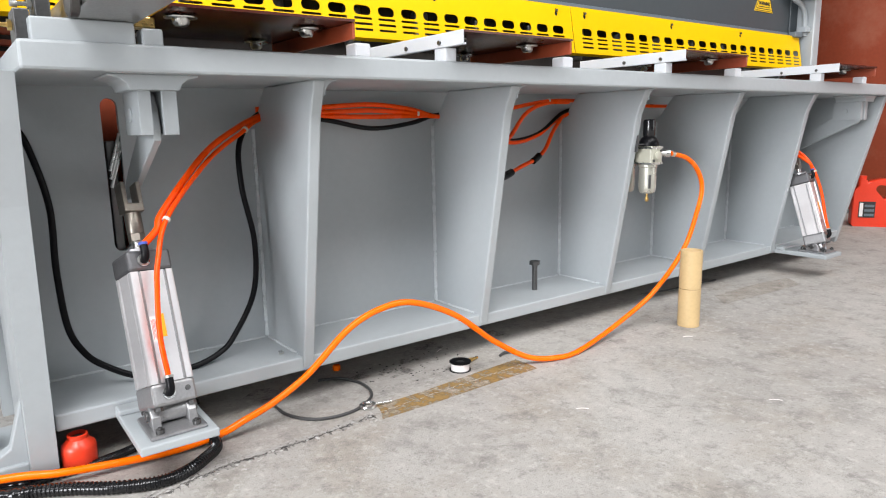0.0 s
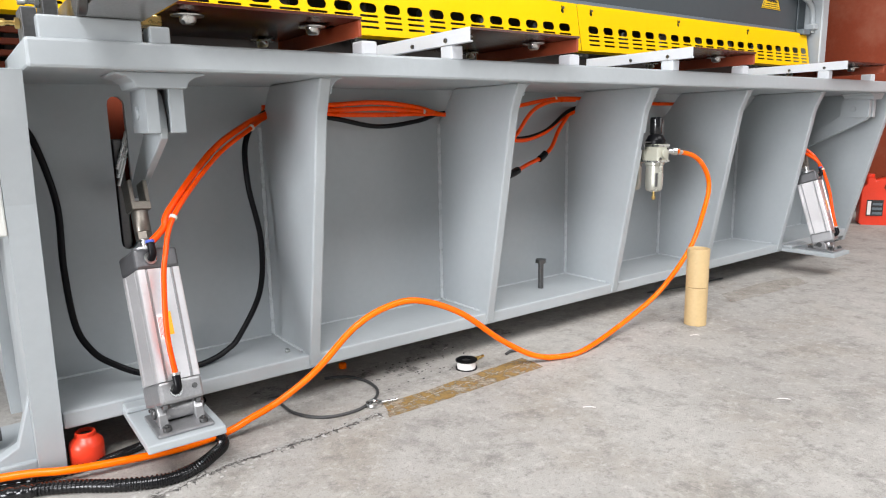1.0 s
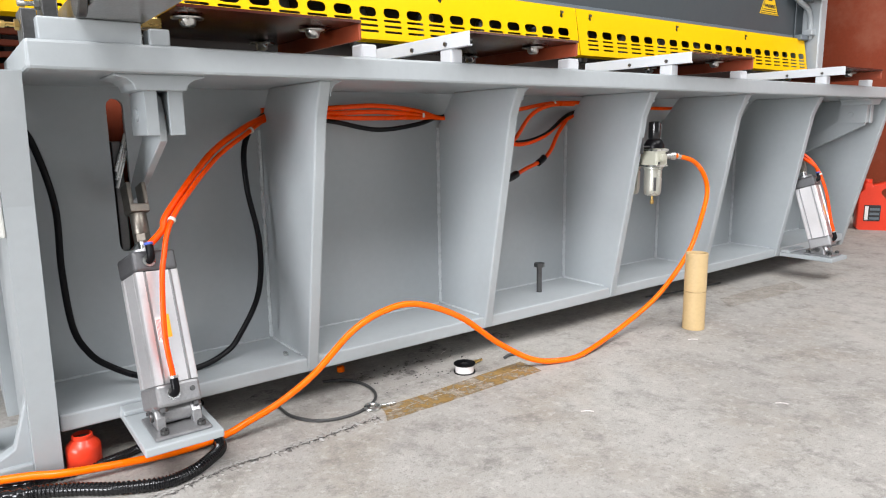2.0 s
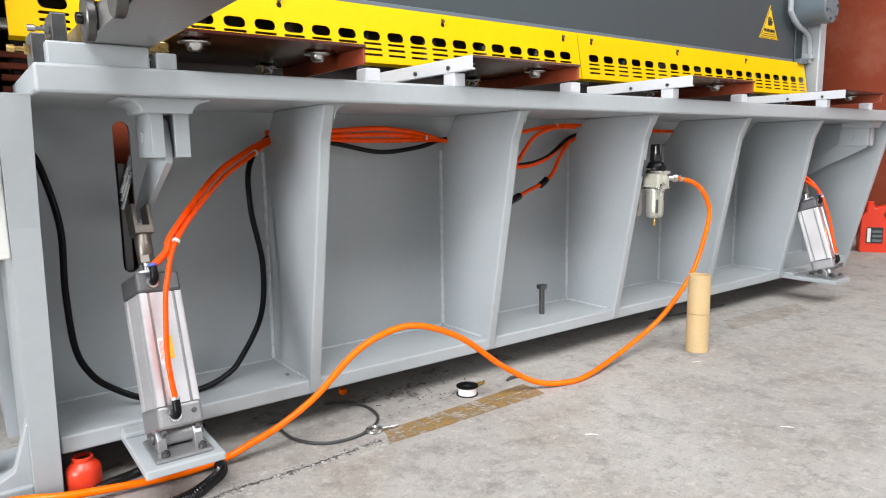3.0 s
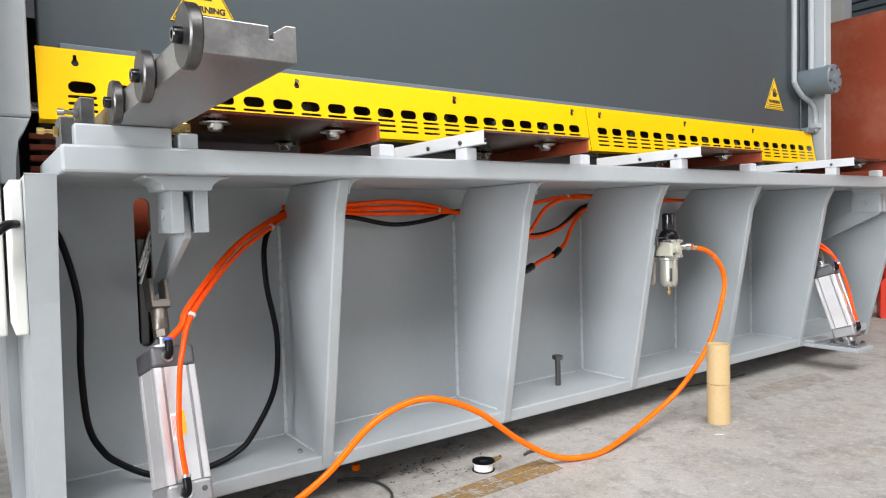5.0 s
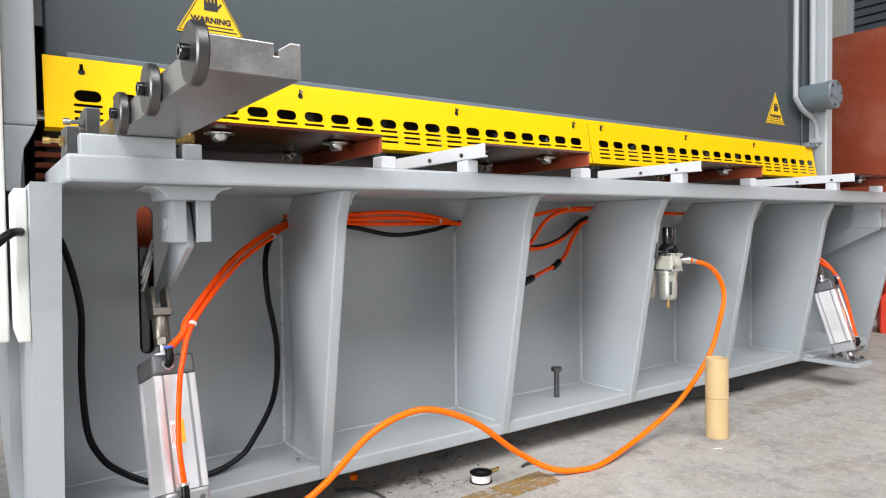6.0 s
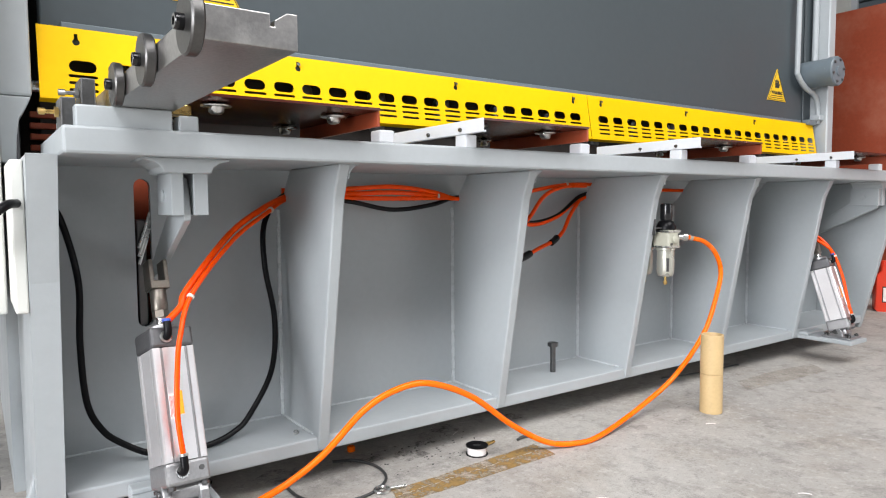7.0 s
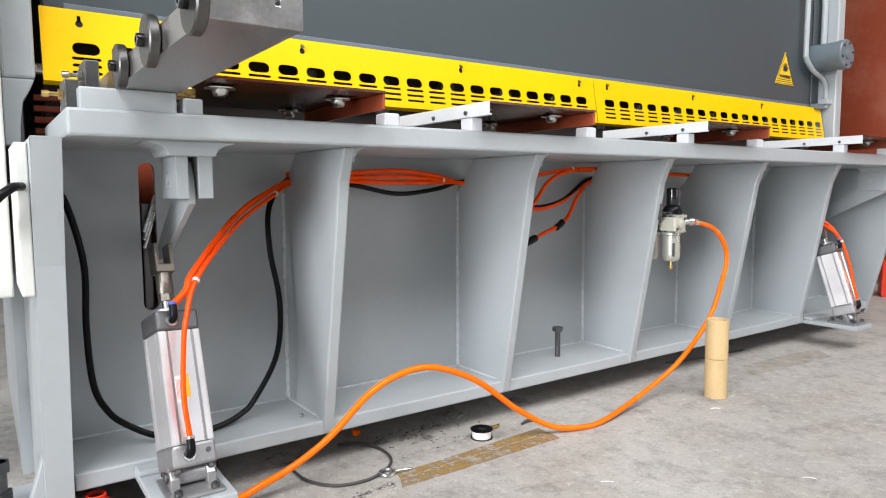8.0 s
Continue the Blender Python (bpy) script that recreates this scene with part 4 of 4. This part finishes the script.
wl = [(0.592, 0.290, 0.004), (0.645, 0.262, 0.004), (0.668, 0.19, 0.004), (0.645, 0.115, 0.004), (0.57, 0.068, 0.004), (0.49, 0.078, 0.004), (0.445, 0.14, 0.004), (0.44, 0.22, 0.004)]
tagged(part("wire_coil", sweep(spline(wl, 12), 0.0036, 8), WIRE, None, "", True), "loop of grey wire lying on the floor", "wire")
eb = sweep([Vector((0.610 + 0.016 * math.cos(a), 0.072 + 0.016 * math.sin(a), 0.005)) for a in [radians(12 * k) for k in range(31)]], 0.0045, 8)
rod((0.625, 0.068, 0.005), (0.665, 0.058, 0.005), 0.004, seg=10, bm=eb)
tagged(part("eye_bolt", eb, ZINC, None, "", True), "small zinc eye bolt lying on the floor", "bolt")
tagged(part("hose_nut", rod((0.668, 0.335, 0.0), (0.668, 0.335, 0.014), 0.0105, seg=6, r=0.001), SUPPLY), "small orange plastic nut on the floor", "nut")
tagged(part("hose_offcut", sweep(spline([(1.072, 0.132, 0.004), (1.095, 0.137, 0.006), (1.125, 0.132, 0.004)], 8), 0.004, 8), WIRE), "short grey wire offcut on the floor", "wire")
tagged(part("wire_offcut", sweep(spline([(1.93, 0.30, 0.003), (2.1, 0.27, 0.003), (2.35, 0.25, 0.003)], 10), 0.003, 8), WIRE), "thin dark wire on the floor under the table", "wire")
for x, y, a in ((0.984, -0.248, 0.2), (1.363, -0.496, 0.05), (0.97, 0.28, 1.4), (1.62, -0.10, 0.3), (2.9, -0.35, 0.5)):
    c = sweep(spline([(-0.014, 0, 0.002), (0, 0.001, 0.003), (0.014, 0, 0.002)], 5), 0.0010, 6)
    c.transform(Matrix.Translation((x, y, 0)) @ Matrix.Rotation(a - 0.9, 4, "Z"))
    tagged(part("paper_shred", c, PAPER), "tiny white shred lying on the concrete floor", "shred", "shreds")

bb = thing("hex_bolt", "dark hexagon bolt standing in the table base", "bolt", (1.355, 0.283, ZB))
part("shank", rod((0, 0, 0), (0, 0, 0.082), 0.0085, seg=16), DARKSTEEL, bb)
part("head", rod((0, 0, 0.082), (0, 0, 0.094), 0.0175, seg=6), DARKSTEEL, bb)
tagged(part("stud", rod((0.472, 0.228, ZB), (0.472, 0.228, ZB + 0.008), 0.006, seg=12, r=0.001), ZINC), "small bright screw on the bottom plate", "screw")

oc = thing("oil_can", "round red plastic can with an open neck under the table", "can", (0.034, 0.186, 0))
part("body", lathe([(0.028, 0.0), (0.031, 0.004), (0.031, 0.043), (0.029, 0.050), (0.021, 0.058), (0.0185, 0.061), (0.0185, 0.069), (0.0160, 0.070), (0.0150, 0.0615)], None, 26), REDPLASTIC, oc, "", True)
# black disc gives the dark inside of the neck by colour
part("neck_dark_disc", lathe([(0.0005, 0.0618), (0.0153, 0.0619), (0.0153, 0.0625), (0.0005, 0.0626)], None, 20), INK, oc)

jc = thing("jerrycan", "bright red plastic oil jug with a dark label", "jug", (4.33, 0.43, 0))
JR = Matrix.Rotation(radians(-58), 4, "Z")


def arc(cx, cz, r, a0, a1, n=7):
    return [(cx + r * math.cos(radians(a0 + (a1 - a0) * k / n)), cz + r * math.sin(radians(a0 + (a1 - a0) * k / n))) for k in range(n + 1)]


jp = [(-0.115, 0.01), (-0.105, 0.0), (0.105, 0.0), (0.115, 0.01), (0.118, 0.17)] + arc(0.038, 0.205, 0.08, 0, 110) + [(-0.02, 0.272), (-0.05, 0.255), (-0.05, 0.278), (-0.085, 0.278), (-0.085, 0.245), (-0.112, 0.215)]
jb = cut_plate(jp, [arc(0.05, 0.205, 0.042, -40, 60) + arc(0.02, 0.225, 0.024, 80, 200) + [(0.045, 0.16)]], 0.11)
jb.transform(JR)
body = part("body", jb, REDPLASTIC, jc)
b = box(-0.085, 0.0, -0.0585, -0.0555, 0.055, 0.15, 0.001)
b.transform(JR)
lb = part("label_sheet", b, INK, jc, "dark printed label")
for k in range(3):
    b = box(-0.055, -0.006, -0.0605, -0.0586, 0.064 + 0.027 * k, 0.078 + 0.027 * k)
    b.transform(JR)
    part("text_bar", b, MIDGREY, lb)
b = box(-0.081, -0.063, -0.0605, -0.0586, 0.062, 0.143)
b.transform(JR)
part("text_bar", b, PAPER, lb)
b = rod((-0.0675, 0, 0.2782), (-0.0675, 0, 0.300), 0.022, seg=18, r=0.002)
b.transform(JR)
part("cap", b, REDPLASTIC, jc)
tagged(part("scrap_block", box(4.18, 4.38, 0.20, 0.30, 0.0, 0.035, 0.006), STEEL), "small grey steel block on the floor by the jug", "block")

# ---- marks on the floor ----


def mark(name, outline, z, mat, label):
    b = bmesh.new()
    b.faces.new([b.verts.new((x, y, z)) for x, y in outline])
    return tagged(part(name, b, mat), label, "mark", kind="structure")


mark("tape_mark", [(0.602, -0.006), (0.75, -0.008), (0.92, -0.002), (1.087, 0.0), (1.092, 0.045), (1.09, 0.087), (0.92, 0.078), (0.76, 0.066), (0.629, 0.064), (0.62, 0.03)], 0.0012, TAPE, "worn strip of brown tape stuck on concrete")
mark("tape_mark", [(2.04, 0.03), (2.3, 0.008), (2.53, -0.006), (2.60, 0.085), (2.4, 0.112), (2.12, 0.118)], 0.0012, TAPEFAINT, "faded strip of brown tape on concrete")
rnd = random.Random(4)
for x, y, s in ((0.78, 0.22, 0.05), (0.86, 0.27, 0.03), (0.97, 0.33, 0.05), (0.70, 0.25, 0.03), (0.45, 0.30, 0.06), (1.2, 0.30, 0.04)):
    mark("oil_spot", [(x + s * rnd.uniform(0.7, 1.3) * math.cos(a), y + s * 0.7 * rnd.uniform(0.7, 1.3) * math.sin(a)) for a in [radians(30 * k) for k in range(12)]], 0.0009, OIL, "dark dried oil spot on the concrete")


# chipped crack that runs along the floor in front of the table
rnd = random.Random(11)
DARKCHIP = material("dark_crack_dirt", (0.055, 0.052, 0.05), 0.8, vary=0.2, scale=60)
PALECHIP = material("pale_concrete_chip", (0.42, 0.405, 0.385), 0.8, vary=0.1, scale=60)


def crack(name, pts, width, z, mat, label, jag, seed):
    """A flat ribbon of uneven width along a line."""
    r = random.Random(seed)
    line = spline([(x, y, z) for x, y in pts], 26)
    b = bmesh.new()
    prev = None
    for i, p in enumerate(line):
        w = width * r.uniform(0.1, 1.0) * (1 if r.random() > 0.12 else 0.02)
        s = r.uniform(-jag, jag)
        pair = (b.verts.new((p.x, p.y + s + w, z)), b.verts.new((p.x + r.uniform(-0.002, 0.002), p.y + s - w, z)))
        if prev:
            b.faces.new((prev[0], prev[1], pair[1], pair[0]))
        prev = pair
    return tagged(part(name, b, mat), label, "crack", kind="structure")


RUN = [(-0.2, -0.06), (0.10, -0.024), (0.19, -0.004), (0.26, 0.008), (0.35, 0.008), (0.45, 0.010), (0.54, 0.018), (0.60, 0.022)]
crack("floor_crack", RUN, 0.0022, 0.0008, DARKCHIP, "dark chipped crack in the concrete floor", 0.004, 1)
crack("floor_crack", [(x, y + 0.007) for x, y in RUN], 0.004, 0.0011, PALECHIP, "pale chipped edge of the floor crack", 0.004, 2)
crack("floor_crack", [(0.9, -0.03), (1.13, -0.008), (1.35, 0.02), (1.59, 0.045), (1.9, 0.085), (2.4, 0.14)], 0.0016, 0.0008, OIL, "fine dark joint line in the concrete floor", 0.0015, 5)
CRACKDUST = stain("crack_dust", (0.09, 0.085, 0.08), 0.7, 60, 0.44, 0.6)
crack("floor_crack", RUN, 0.019, 0.0005, CRACKDUST, "dark gritty dirt round the floor crack", 0.004, 7)
crack("floor_crack", [(x, y + 0.014) for x, y in RUN[1:]], 0.003, 0.0015, PALECHIP, "pale chipped edge of the floor crack", 0.007, 9)
crack("floor_crack", [(0.60, 0.028), (0.76, 0.036), (0.93, 0.042), (1.08, 0.05)], 0.002, 0.0016, PALECHIP, "pale scratch along the worn tape", 0.003, 14)
for k in range(60):
    x = rnd.uniform(0.02, 0.6)
    y = -0.02 + 0.06 * x + rnd.gauss(0, 0.012)
    s = rnd.uniform(0.0012, 0.004)
    b = bmesh.new()
    bmesh.ops.create_icosphere(b, subdivisions=1, radius=s, matrix=Matrix.Translation((x, y, s * 0.3)) @ Matrix.Diagonal((1.3, 1, 0.5, 1)))
    CR = b if k == 0 else merge(CR, b)
tagged(part("concrete_crumbs", CR, PALECHIP), "crumbs of broken concrete along the crack", "crumbs", kind="stuff")
for k in range(70):
    x, y = rnd.uniform(0.62, 1.0), rnd.uniform(0.13, 0.30)
    s = rnd.uniform(0.001, 0.003)
    b = bmesh.new()
    bmesh.ops.create_icosphere(b, subdivisions=1, radius=s, matrix=Matrix.Translation((x, y, s * 0.3)) @ Matrix.Diagonal((1.3, 1, 0.5, 1)))
    CR2 = b if k == 0 else merge(CR2, b)
tagged(part("metal_filings", CR2, DARKCHIP), "dark filings scattered on the concrete floor", "filings", kind="stuff")
